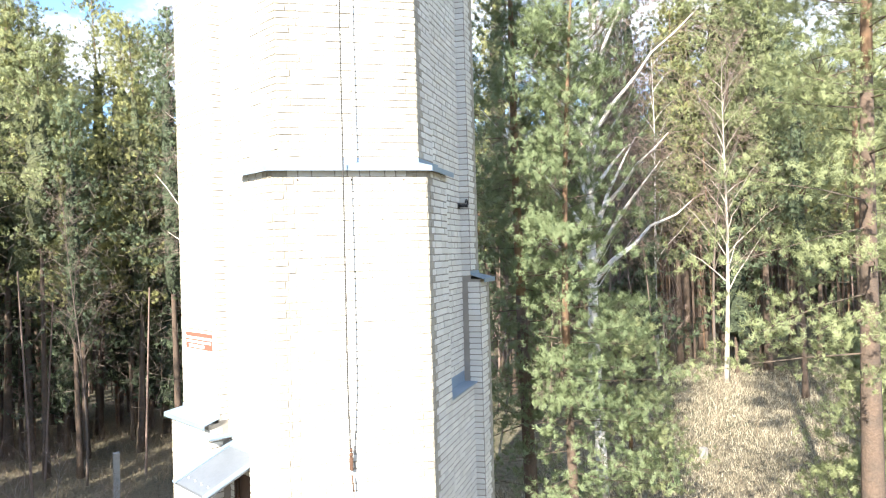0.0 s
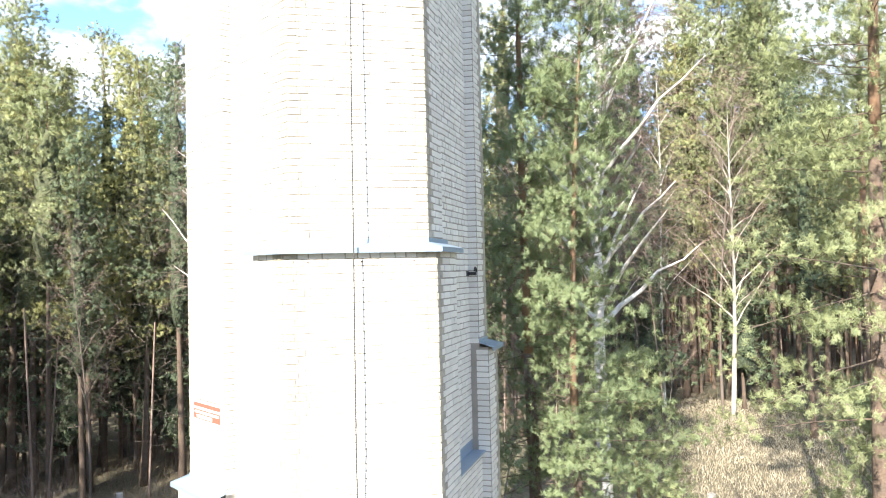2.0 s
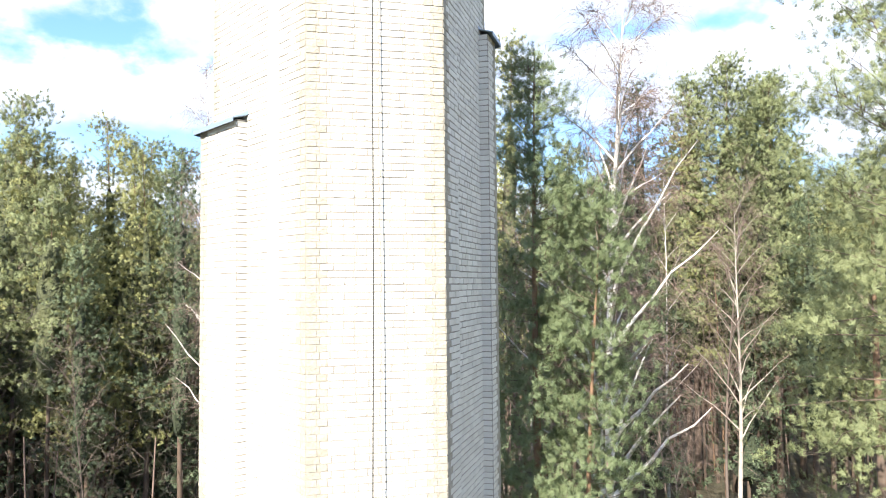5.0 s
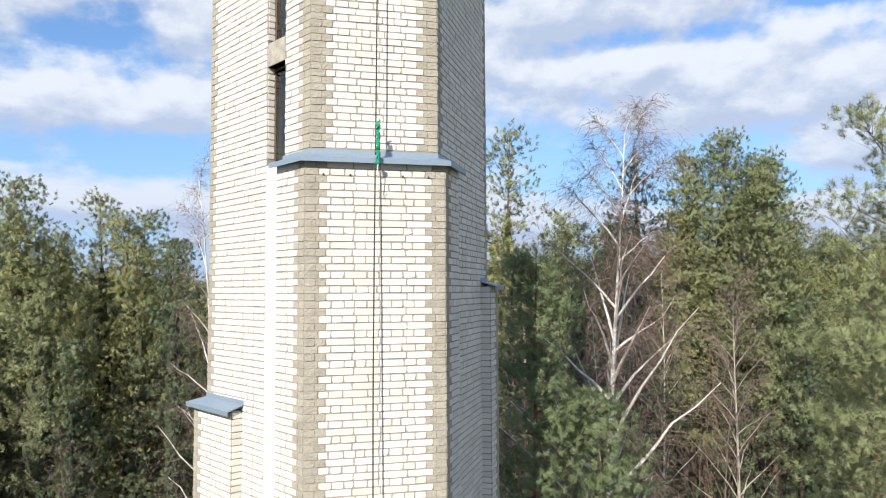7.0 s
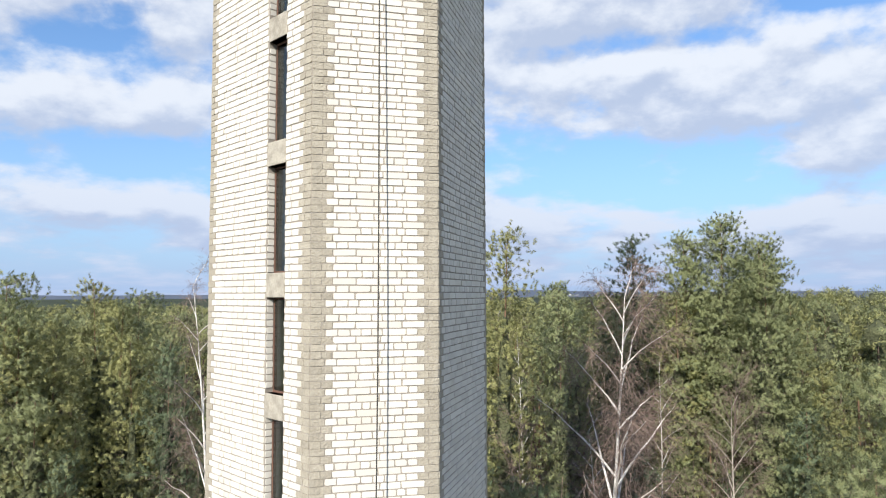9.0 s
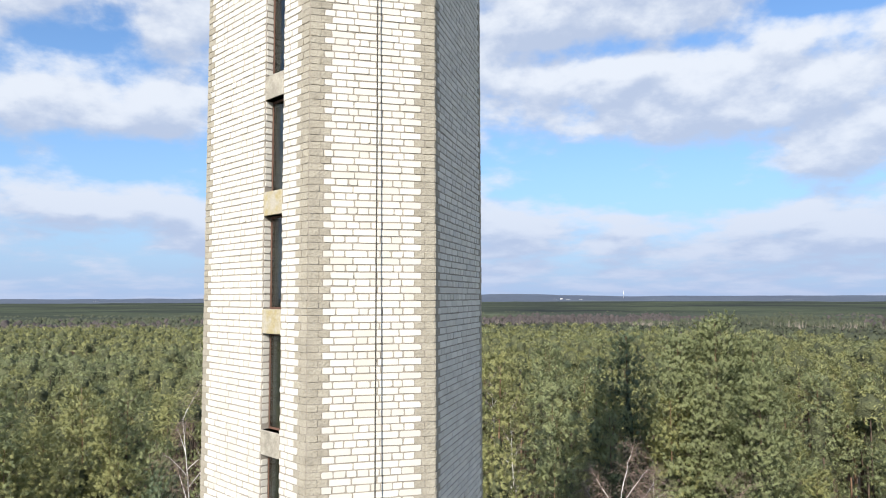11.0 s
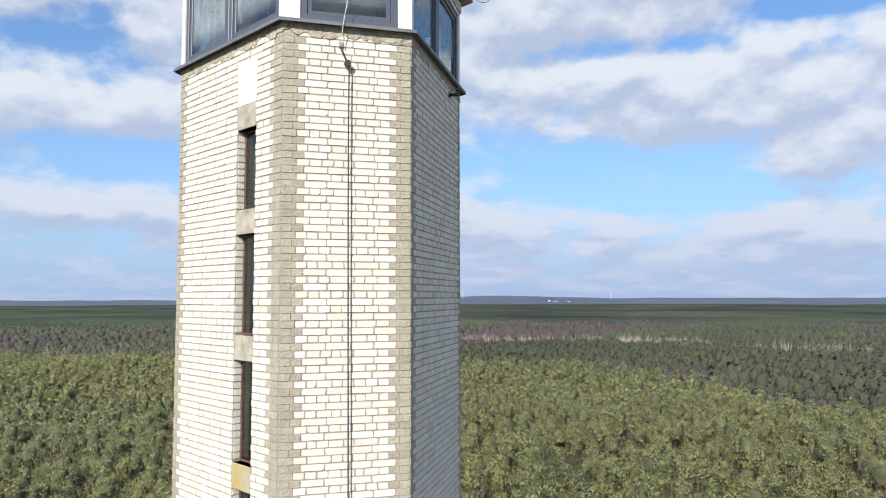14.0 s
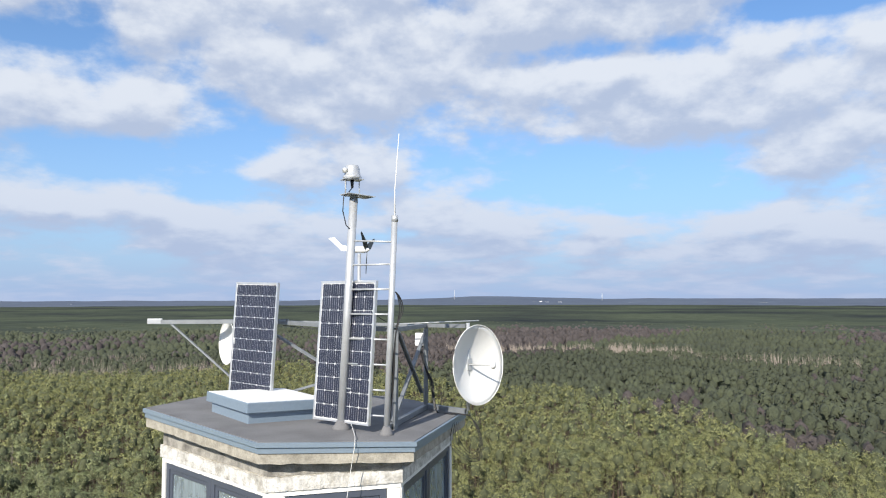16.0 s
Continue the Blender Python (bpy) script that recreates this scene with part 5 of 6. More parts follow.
def conifer(name, label, group, seed, H, bare, R, shape, limbs, per_limb, blade, needle, trunk_r, droop=-0.1, stubs=10, bark=None, boughs=(), clump=0.20, heart=0.0):
    """A tapered trunk with limbs, and clumps of needle sprays along the limbs; boughs are single large limbs: height, bearing, reach, rise."""
    rng = np.random.default_rng(seed)
    root = thing(name, label, "tree", group)
    bend = rng.uniform(-0.35, 0.35, 2)

    def axis(t):
        return np.array([bend[0] * math.sin(t * 2.4), bend[1] * math.sin(t * 2.9 + 0.4), H * t])

    def envelope(q):
        """How far the limbs reach at a share q of the crown's height."""
        if shape == "cone":
            return R * (1 - q) ** 0.62
        if shape == "crown":
            return R * (1 - 0.92 * q ** 1.35)
        if shape == "broad":
            return R * (1 - 0.80 * max(q, 0.0) ** 1.4)
        if shape == "column":
            return R * (1 - q ** 2.2)
        return R * math.sin(math.pi * min(1, 0.18 + 0.82 * q) ** 0.8) ** 0.7 if q < 0.98 else R * 0.2

    k = 14
    pts = [axis(i / (k - 1)) for i in range(k)]
    rad = [trunk_r * (1 - 0.93 * (i / (k - 1)) ** 0.85) * (1.35 if i == 0 else 1) for i in range(k)]
    cut = int(k * (0.35 + 0.3 * bare))
    v, f = tube_data(pts[:cut + 1], rad[:cut + 1], 9)
    raw("trunk", v, f, bark or M_BARK, root, smooth=True)
    v, f = tube_data(pts[cut:], rad[cut:], 8)
    V, F = list(v), list(f)
    stem_faces = len(F)
    centres, outs, S = [], [], []
    for i in range(limbs + stubs + len(boughs)):
        dead = limbs <= i < limbs + stubs
        t = rng.uniform(0.25, max(bare, 0.3)) if dead else bare + (1 - bare) * ((i + rng.uniform(0, 1)) / limbs) ** (1.05 if shape == "broad" else 0.78) * 0.975
        q = (t - bare) / (1 - bare)
        if dead:
            reach = rng.uniform(0.3, 1.1)
        else:
            reach = envelope(q) * rng.uniform(0.58, 1.14) + 0.15
        w = rng.uniform(0, 2 * math.pi)
        own = boughs[i - limbs - stubs] if i >= limbs + stubs else None
        if own:
            t, w, reach = own[0] / H, radians(own[1]), own[2]
            q = (t - bare) / (1 - bare)
        rise = droop + (0.35 * q + 0.75 * max(q, 0) ** 3 if shape != "cone" else 0.35 * q + 0.45 * max(q, 0) ** 3) + rng.uniform(-0.12, 0.18)
        if own:
            rise = own[3]
        o = axis(t)
        side = np.array([math.cos(w), math.sin(w), 0.0])
        curve = rng.uniform(-0.12, 0.22)
        bow = np.array([-side[1], side[0], 0.0]) * rng.normal() * 0.10 * reach
        path = [o + side * reach * a + bow * math.sin(3.0 * a) + np.array([0, 0, reach * (rise * a + curve * a * a)]) for a in (0, 0.35, 0.7, 1.0)]
        r0 = max(0.010, trunk_r * (0.05 if dead else 0.09) * (1 - 0.6 * max(q, 0)))
        bv, bf = tube_data(path, [r0, r0 * 0.75, r0 * 0.5, r0 * 0.25], 3, cap=False)
        off = len(V)
        V.extend(bv)
        F.extend([tuple(a + off for a in fc) for fc in bf])
        if dead:
            continue
        n = max(4, int(per_limb * (0.35 + 0.65 * reach / R)))
        # clumps: one at the tip, the others on side shoots
        nk = max(2, int(1.5 + reach * 3.4))
        ka = np.append(rng.uniform(0.12, 1.0, nk - 1) ** 0.8, 1.0)
        fan = reach * (0.34 if shape in ("round", "broad", "crown") else 0.24)
        across = np.array([-side[1], side[0], 0.0])
        klat = np.clip(rng.normal(size=nk), -1.7, 1.7) * fan * (1.15 - 0.60 * ka)
        kz = rng.uniform(-0.5, 1.0, nk) * clump * 0.9
        pick = rng.integers(0, nk, n)
        a, lat = ka[pick], klat[pick]
        puff = rng.normal(size=(n, 3)) * clump * np.array([1.0, 1.0, 0.40]) * rng.uniform(0.75, 1.25, nk)[pick][:, None]
        pos = o + np.outer(a * reach, side) + np.outer(lat, across) + puff
        pos[:, 2] += reach * (rise * a + curve * a * a) + kz[pick] + 0.04
        centres.append(pos)
        pad = puff / clump * 0.55 + np.outer(np.full(n, 0.45), side) + np.array([0, 0, 0.30 + 0.25 * max(q, 0)])
        outs.append(pad)
        for m in range(0, n, 6):
            w0 = o + side * reach * a[m] * 0.8
            w0[2] += reach * (rise * a[m] + curve * a[m] ** 2) * 0.8
            S.extend([w0 + across * 0.008, w0 - across * 0.008, pos[m]])
    raw("branchwork", V, F, [bark or M_BARKUP, M_LIMB], root, smooth=True, slots=[0] * stem_faces + [1] * (len(F) - stem_faces), kind="stuff")
    tips = np.array([axis(a) for a in np.linspace(0.86, 0.995, 24)]) + rng.normal(size=(24, 3)) * 0.07
    centres, outs = np.vstack(centres + [tips]), np.vstack(outs + [np.tile([0, -0.2, 0.6], (24, 1))])
    spread, size, width, per = blade
    v, nor = blades(centres, outs, spread, size, width, per, rng)
    cr = tagged(new("crown", tri_mesh("crown", v, needle, nor)), kind="stuff")
    cr.parent = root
    tw = tagged(new("twig_mass", tri_mesh("twig_mass", np.array(S), M_TWIG)), kind="stuff")
    tw.parent = root
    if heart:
        # added uneven mass well inside the limbs' tips, inner shade in its colour
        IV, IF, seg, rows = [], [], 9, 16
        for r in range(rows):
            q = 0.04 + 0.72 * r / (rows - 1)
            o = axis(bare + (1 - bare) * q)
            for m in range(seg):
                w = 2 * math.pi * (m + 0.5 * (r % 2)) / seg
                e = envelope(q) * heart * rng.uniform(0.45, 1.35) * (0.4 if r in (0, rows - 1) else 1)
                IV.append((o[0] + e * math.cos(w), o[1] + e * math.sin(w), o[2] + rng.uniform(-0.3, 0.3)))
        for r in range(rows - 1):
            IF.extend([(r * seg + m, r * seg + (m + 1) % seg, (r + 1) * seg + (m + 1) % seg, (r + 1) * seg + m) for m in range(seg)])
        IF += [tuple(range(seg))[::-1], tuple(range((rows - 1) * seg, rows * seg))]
        raw("inner_mass", IV, IF, M_CROWNFILL if needle is not M_SPRUCE else M_CROWNFILLDK, root, smooth=True, kind="stuff")
    return root


def bare_tree(name, label, group, seed, H, R, trunk_r, bark, twig, lean=(0.0, 0.0), forks=14, twigs=26, droop=0.25, rise=(0.9, 1.9), stout=0.28):
    """A leafless broadleaf tree: trunk, rising limbs, drooping fine twigs."""
    rng = np.random.default_rng(seed)
    root = thing(name, label, "tree", group)

    def axis(t):
        return np.array([lean[0] * t ** 1.3 + 0.16 * math.sin(5.0 * t + seed), lean[1] * t ** 1.3 + 0.16 * math.sin(4.1 * t + 1), H * t])

    k = 16
    v, f = tube_data([axis(0.965 * i / (k - 1)) for i in range(k)], [trunk_r * (1 - 0.95 * (i / (k - 1)) ** 0.9) for i in range(k)], 9)
    raw("trunk", v, f, bark, root, smooth=True)
    V, F, T = [], [], []

    def strand(p, d, ln, w, sag):
        """A fine twig as three narrow triangles end to end."""
        side = np.cross(d, rng.normal(size=3))
        side /= np.linalg.norm(side) + 1e-9
        for j in range(3):
            q = p + d * ln / 3 + np.array([0, 0, -sag * ln * (j + 1) / 5]) + rng.normal(size=3) * ln * 0.03
            ww = w * (1 - j * 0.28)
            T.extend([p - side * ww, p + side * ww, q])
            p = q - (q - p) * 0.08

    for i in range(forks):
        t = 0.28 + 0.69 * (i + rng.uniform(0, 0.9)) / forks
        w = i * 2.4 + rng.uniform(-0.5, 0.5)
        reach = R * (1.15 - 0.84 * t) * rng.uniform(0.6, 1.25)
        side = np.array([math.cos(w), math.sin(w), 0])
        up = rng.uniform(*rise)
        path = [axis(t) + side * reach * a + np.array([0, 0, reach * up * (a ** 0.85)]) + rng.normal(size=3) * 0.022 * reach * a for a in np.linspace(0, 1, 6)]
        r0 = trunk_r * (1 - t) * stout + 0.010
        bv, bf = tube_data(path, [r0 * (1 - 0.85 * a) for a in np.linspace(0, 1, 6)], 5, cap=False)
        off = len(V)
        V.extend(bv)
        F.extend([tuple(a + off for a in fc) for fc in bf])
        for j in range(twigs):
            a = rng.uniform(0.25, 1.0)
            q = int(a * 4.99)
            p = np.array(path[q]) + (np.array(path[q + 1]) - np.array(path[q])) * (a * 5 - q if q < 5 else 0)
            d = (np.array(path[min(q + 1, 5)]) - np.array(path[q]))
            d = d / (np.linalg.norm(d) + 1e-9) + rng.normal(size=3) * 0.75
            d /= np.linalg.norm(d) + 1e-9
            ln = rng.uniform(0.35, 1.0) * reach * 0.55 + 0.2
            strand(p, d, ln, 0.0078, droop)
            for _ in range(3):
                b = rng.uniform(0.3, 1.0)
                d2 = d + rng.normal(size=3) * 0.6
                strand(p + d * ln * b + np.array([0, 0, -droop * ln * b * 0.5]), d2 / np.linalg.norm(d2), ln * 0.5, 0.0056, droop * 1.4)
    raw("branchwork", V, F, bark, root, smooth=True, kind="stuff")
    tw = tagged(new("twig_mass", tri_mesh("twig_mass", np.array(T), twig)), kind="stuff")
    tw.parent = root
    return root


def place(root, x, y, turn=0.0, scale=1.0, sink=0.15):
    root.matrix_basis = pose(x, y, ground_z(x, y) - sink, 0, 0, turn) @ Matrix.Scale(scale, 4)
    return root


def again(root, x, y, turn, scale=1.0):
    ob = copy_thing(root, pose(x, y, ground_z(x, y) - 0.15, 0, 0, turn))
    ob.scale = (scale, scale, scale * 1.0)
    return ob


FINE, MID, LOW = (0.042, 0.072, 0.0082, 40), (0.060, 0.098, 0.0225, 30), (0.09, 0.17, 0.055, 12)
# the trees that stand close to the tower
place(conifer("pine_tree", "slender dark green pine close beside the tower", "pines beside the tower", 11, 15.0, 0.22, 1.45, "cone", 130, 46, FINE, M_NEEDLEBLUE, 0.15, -0.22, 22, clump=0.20), 3.45, 3.95, 20)
place(conifer("pine_tree", "young blue green pine with orange bark beside the tower", "pines beside the tower", 12, 12.4, 0.13, 1.75, "cone", 120, 60, FINE, M_NEEDLEBLUE, 0.11, -0.10, 8, clump=0.20), 4.25, 3.55, 70)
place(conifer("pine_tree", "old pine with thick orange trunk and wide low limbs", "pines beside the tower", 13, 16.0, 0.50, 2.2, "broad", 52, 100, FINE, M_NEEDLE, 0.20, -0.06, 2, clump=0.23,
              boughs=((6.6, 204, 3.3, 0.02), (6.3, 190, 3.0, -0.12), (5.3, 196, 2.8, -0.08), (5.0, 214, 2.4, -0.10), (5.7, 225, 1.8, 0.0), (8.4, 206, 2.1, 0.05), (8.1, 188, 1.9, -0.02), (11.4, 202, 1.7, 0.05), (12.7, 198, 1.8, 0.15), (4.4, 170, 2.4, -0.1), (7.4, 240, 1.9, 0.0))), 7.75, 1.15, 0)
place(conifer("pine_tree", "green pine at the edge of the clearing", "pines beside the tower", 14, 13.0, 0.30, 2.2, "crown", 62, 72, FINE, M_NEEDLE, 0.21, -0.05, 8, clump=0.27), 13.4, 7.0, 130)
place(conifer("young_pine", "bushy young pine at the edge of the clearing", "pines beside the tower", 15, 4.4, 0.06, 1.4, "cone", 54, 44, FINE, M_NEEDLE, 0.09, 0.05, 2, clump=0.20), 8.9, 2.6, 200)
place(conifer("young_pine", "bushy young pine on dry grass", "pines beside the tower", 16, 4.2, 0.06, 1.5, "cone", 46, 40, FINE, M_NEEDLE, 0.08, 0.05, 2, clump=0.20), 12.6, 5.2, 90)
place(conifer("young_pine", "low young pine under the birch", "pines beside the tower", 17, 5.0, 0.10, 1.2, "cone", 56, 40, FINE, M_NEEDLE, 0.08, 0.05, 2, clump=0.20), 6.2, 6.0, 90)
place(bare_tree("birch_tree", "tall leafless birch with white trunk and fine drooping twigs", "birches", 21, 18.4, 3.1, 0.15, M_BIRCH, M_TWIG, (0.55, 0.2), 46, 84, 0.40, (0.6, 1.5), 0.62), 6.65, 8.2, 0)

place(bare_tree("birch_tree", "tall leaning leafless birch with white forked limbs", "birches", 22, 20.0, 2.6, 0.14, M_BIRCH, M_TWIG, (-1.7, 0.2), 30, 56, 0.35, (0.8, 1.7), 0.42), -2.2, 19.2, 0)

# models for the surrounding wood
pines = [
    conifer("pine_tree", "tall pine with bare trunk and rounded green crown", "pines of the wood", 31, 18.5, 0.38, 2.5, "round", 62, 36, MID, M_NEEDLE, 0.17, -0.05, 18, clump=0.27, heart=0.30),
    conifer("pine_tree", "tall pine with yellowish green crown in the wood", "pines of the wood", 32, 17.0, 0.33, 2.4, "crown", 62, 36, MID, M_NEEDLE2, 0.16, 0.0, 18, clump=0.27, heart=0.30),
    conifer("pine_tree", "slim pine with bare trunk and small crown", "pines of the wood", 33, 16.0, 0.52, 1.7, "round", 44, 26, MID, M_NEEDLE, 0.13, 0.0, 26, clump=0.28, heart=0.30),
    conifer("pine_tree", "pointed pine with dense green crown", "pines of the wood", 34, 19.2, 0.30, 2.3, "cone", 84, 26, MID, M_NEEDLE2, 0.16, -0.05, 16, clump=0.28, heart=0.18),
    conifer("pine_tree", "dark pine with long crown in the wood", "pines of the wood", 35, 17.5, 0.34, 2.0, "cone", 70, 26, MID, M_SPRUCE, 0.15, -0.12, 22, clump=0.31, heart=0.18),
]
bares = [
    bare_tree("bare_tree", "leafless grey brown tree with fine twigs", "leafless trees", 41, 15.5, 2.1, 0.075, M_TWIGDEAD, M_TWIG, (0.4, -0.3), 24, 26, 0.12),
    bare_tree("birch_tree", "slim leafless birch with white trunk", "birches", 42, 17.0, 2.1, 0.09, M_BIRCH, M_TWIG, (-0.5, 0.2), 22, 26, 0.25, (0.7, 1.6)),
    bare_tree("bare_bush", "bare brown bush on the forest floor", "bare bushes", 43, 4.5, 1.8, 0.035, M_TWIGPALE, M_TWIG, (0.2, 0.2), 14, 16, 0.05),
]
deep = [
    conifer("pine_tree", "pine with green crown deep in the wood", "pines of the wood", 36, 17.5, 0.42, 2.4, "round", 40, 20, LOW, M_NEEDLE, 0.16, 0.0, 14, clump=0.30, heart=0.30),
    conifer("pine_tree", "pine with yellowish crown deep in the wood", "pines of the wood", 37, 17.0, 0.40, 2.3, "crown", 40, 20, LOW, M_NEEDLE2, 0.15, 0.0, 14, clump=0.30, heart=0.30),
]
deep.append(conifer("young_pine", "dark young pine in the shade of the wood", "young pines of the wood", 38, 9.5, 0.14, 1.9, "cone", 50, 20, LOW, M_SPRUCE, 0.09, -0.05, 6, clump=0.28, heart=0.30))
big = conifer("pine_tree", "tall broad pine with dense clumped green crown", "pines of the wood", 39, 20.6, 0.30, 3.3, "crown", 130, 56, MID, M_NEEDLE, 0.19, 0.0, 12, clump=0.31, heart=0.30)
models = pines + bares + deep + [big]
place(pines[3], 8.3, 19.1, 0, 1.05)
place(pines[1], 16.9, 26.6, 40, 1.0)
place(big, 20.0, 22.4, 40, 1.0)
place(pines[2], -12.0, 25.0, 0, 1.12)
place(pines[0], -14.9, 31.0, 0, 1.05)
place(pines[4], -4.6, 21.5, 0, 1.0)
place(bares[0], 13.4, 20.0, 0, 0.85)
place(bares[1], 9.5, 14.3, 0, 0.8)
place(bare_tree("bare_tree", "slim leafless tree with pale bark at the end of the lane", "leafless trees", 44, 13.2, 2.4, 0.11, M_PALEBARK, M_TWIG, (0.3, 0.2), 30, 30, 0.1, (0.7, 1.5)), 16.6, 17.4, 0)
place(bares[2], 5.6, 12.5, 0, 1.0)
place(deep[0], 3.0, 44.0, 0, 1.0)
place(deep[1], -20.0, 36.0, 0, 1.0)
place(deep[2], -6.6, 26.6, 0, 1.0)
# trees of the wood's edge: x, y, kind, scale
left_edge = [(-8.9, 27.4, 3, 1.05), (-6.4, 23.1, 3, 0.92), (-10.6, 23.9, 1, 1.08), (-7.4, 30.0, 0, 1.05), (-14.5, 28.5, 4, 1.0), (-16.5, 23.0, 0, 1.0),
             (-11.2, 31.0, 1, 1.05), (-9.2, 21.2, 2, 1.0), (-7.9, 20.6, 4, 0.8), (-13.2, 21.0, 1, 0.95), (-10.2, 26.6, 4, 0.72), (-7.0, 25.4, 4, 0.62),
             (-13.8, 25.6, 4, 0.66), (-5.9, 27.8, 4, 0.75), (-11.4, 22.4, 4, 0.5), (-9.4, 24.6, 10, 1.0), (-11.8, 26.9, 10, 1.2), (-8.2, 28.6, 10, 1.15),
             (-13.6, 29.6, 10, 1.1), (-5.2, 24.6, 10, 0.9), (-15.2, 26.2, 10, 1.2), (-4.0, 29.5, 10, 1.2), (-10.0, 33.0, 10, 1.3), (-6.8, 34.0, 10, 1.3),
             (-7.5, 19.5, 5, 0.7), (-10.3, 28.6, 1, 1.08), (-7.2, 27.0, 1, 1.10), (-12.6, 27.6, 0, 1.05), (-9.6, 25.4, 1, 1.02), (-14.0, 23.6, 1, 1.0),
             (-11.6, 24.8, 0, 1.1), (-5.6, 25.8, 0, 0.95), (-8.3, 23.2, 1, 0.85)]
middle_edge = [(15.6, 24.5, 10, 1.1), (10.2, 26.0, 10, 1.2), (6.6, 22.0, 10, 1.1), (11.3, 21.6, 2, 0.95), (5.4, 15.4, 4, 0.8), (13.0, 18.6, 5, 0.8),
               (10.8, 15.6, 5, 0.95), (14.6, 23.2, 0, 0.9), (12.6, 24.5, 8, 0.95), (9.2, 23.5, 9, 0.95), (14.0, 28.0, 8, 1.0),
               (15.2, 20.0, 6, 0.85), (13.8, 19.2, 10, 1.1)]
right_edge = [(24.0, 28.0, 10, 1.2), (27.5, 24.0, 10, 1.1), (16.6, 18.0, 5, 0.95), (17.6, 22.5, 1, 1.0), (22.8, 19.6, 1, 0.82), (19.7, 19.0, 11, 0.9),
              (21.0, 26.0, 3, 0.98), (24.5, 23.5, 1, 0.98), (18.6, 25.6, 2, 1.02), (16.4, 24.6, 4, 1.15), (17.0, 29.0, 9, 1.0), (19.0, 12.5, 1, 0.85), (23.5, 14.0, 0, 0.88),
              (27.0, 18.0, 3, 0.9), (17.5, 14.2, 4, 0.75), (18.2, 19.0, 10, 1.0), (21.6, 21.8, 11, 0.95), (18.6, 23.4, 11, 0.96), (22.6, 24.2, 11, 0.90)]
spots = left_edge + middle_edge + right_edge
wood = random.Random(5)
taken = [(x, y) for x, y, _, _ in spots] + [(8.3, 19.1), (20, 22.4), (-12, 25), (-8.9, 27.4), (-4.6, 21.5), (13.4, 20.0), (16.6, 17.4), (-2.3, 19.2), (3, 44), (-20, 36)]
for x, y, k, s in spots:
    again(models[k], x, y, wood.uniform(0, 360), s)


def clearing(x, y):
    """Open ground: round the tower, and a grassy lane that leads away from it."""
    if math.hypot(x, y - 1.5) < 12.5 or (y < 17 and x < 0 and x > -30):
        return True
    along, off = x * 0.72 + y * 0.69, x * 0.69 - y * 0.72
    return 8 < along < 26 and -2.4 < off < 5.0


made, tries = 0, 0
while made < 96 and tries < 9000:
    tries += 1
    d = 24 + 44 * wood.random() ** 0.8
    w = radians(13.5 + wood.uniform(-40, 40))
    x, y = -1.0 + d * math.sin(w), -7.4 + d * math.cos(w)
    if clearing(x, y) or min(math.hypot(x - a, y - b) for a, b in taken) < (2.0 if d < 40 else 2.5):
        continue
    taken.append((x, y))
    made += 1
    r = wood.random()
    k = 0 if r < 0.22 else 1 if r < 0.40 else 2 if r < 0.66 else 3 if r < 0.74 else 4 if r < 0.82 else 5 if r < 0.92 else 6
    if k in (0, 1, 3) and d > 33:
        k = 8 if r < 0.3 else 9
    again(models[k], x, y, wood.uniform(0, 360), wood.uniform(0.86, 1.04))
for i in range(26):
    d, w = wood.uniform(19, 34), radians(13.5 + wood.uniform(-36, 36))
    x, y = -1.0 + d * math.sin(w), -7.4 + d * math.cos(w)
    if math.hypot(x, y) > 8 and not (clearing(x, y) and x > 0):
        again(bares[2], x, y, wood.uniform(0, 360), wood.uniform(0.35, 0.9))


# unseen pines added round the clearing, on the side of the sun, to shade the left wood
for i in range(160):
    x, y = wood.uniform(-38, -11), wood.uniform(-8, 22)
    if x > -12 - 0.3 * max(0, y - 6) or min(math.hypot(x - a, y - b) for a, b in taken) < 2.3:
        continue
    taken.append((x, y))
    again(deep[i % 2], x, y, wood.uniform(0, 360), wood.uniform(0.85, 1.02))


def stems(name, label, d0, d1, n, seed, mat, r0, hi):
    """Trunks deep in the wood, three-sided and tapered, as one mass."""
    rng = np.random.default_rng(seed)
    V, F = [], []
    for _ in range(n):
        d, w = math.sqrt(rng.uniform(d0 * d0, d1 * d1)), radians(13.5 + rng.uniform(-40, 40))
        x, y = -1.0 + d * math.sin(w), -7.4 + d * math.cos(w)
        if clearing(x, y):
            continue
        z, h, r = ground_z(x, y) - 0.1, rng.uniform(*hi), rng.uniform(0.6, 1.2) * r0
        lx, ly = rng.normal(size=2) * 0.3
        off = len(V)
        for zz, rr, k in ((z, r, 0.0), (z + h, r * 0.55, 1.0)):
            V.extend([(x + lx * k + rr * math.cos(a), y + ly * k + rr * math.sin(a), zz) for a in (0.3, 1.9, 3.4, 5.0)])
        F.extend([(off + j, off + (j + 1) % 4, off + 4 + (j + 1) % 4, off + 4 + j) for j in range(4)])
    return tagged(raw(name, V, F, mat, smooth=True), label, "forest", kind="stuff")


stems("trunk_stand", "many slim brown pine trunks deep in the wood", 34, 95, 900, 81, M_BARK, 0.12, (9, 13))
stems("trunk_stand", "orange pine trunks deep in the wood", 34, 90, 420, 82, M_BARKUP, 0.09, (9, 13))
stems("trunk_stand", "thin grey brown stems in the wood", 26, 70, 170, 83, M_TWIG, 0.045, (6, 11))


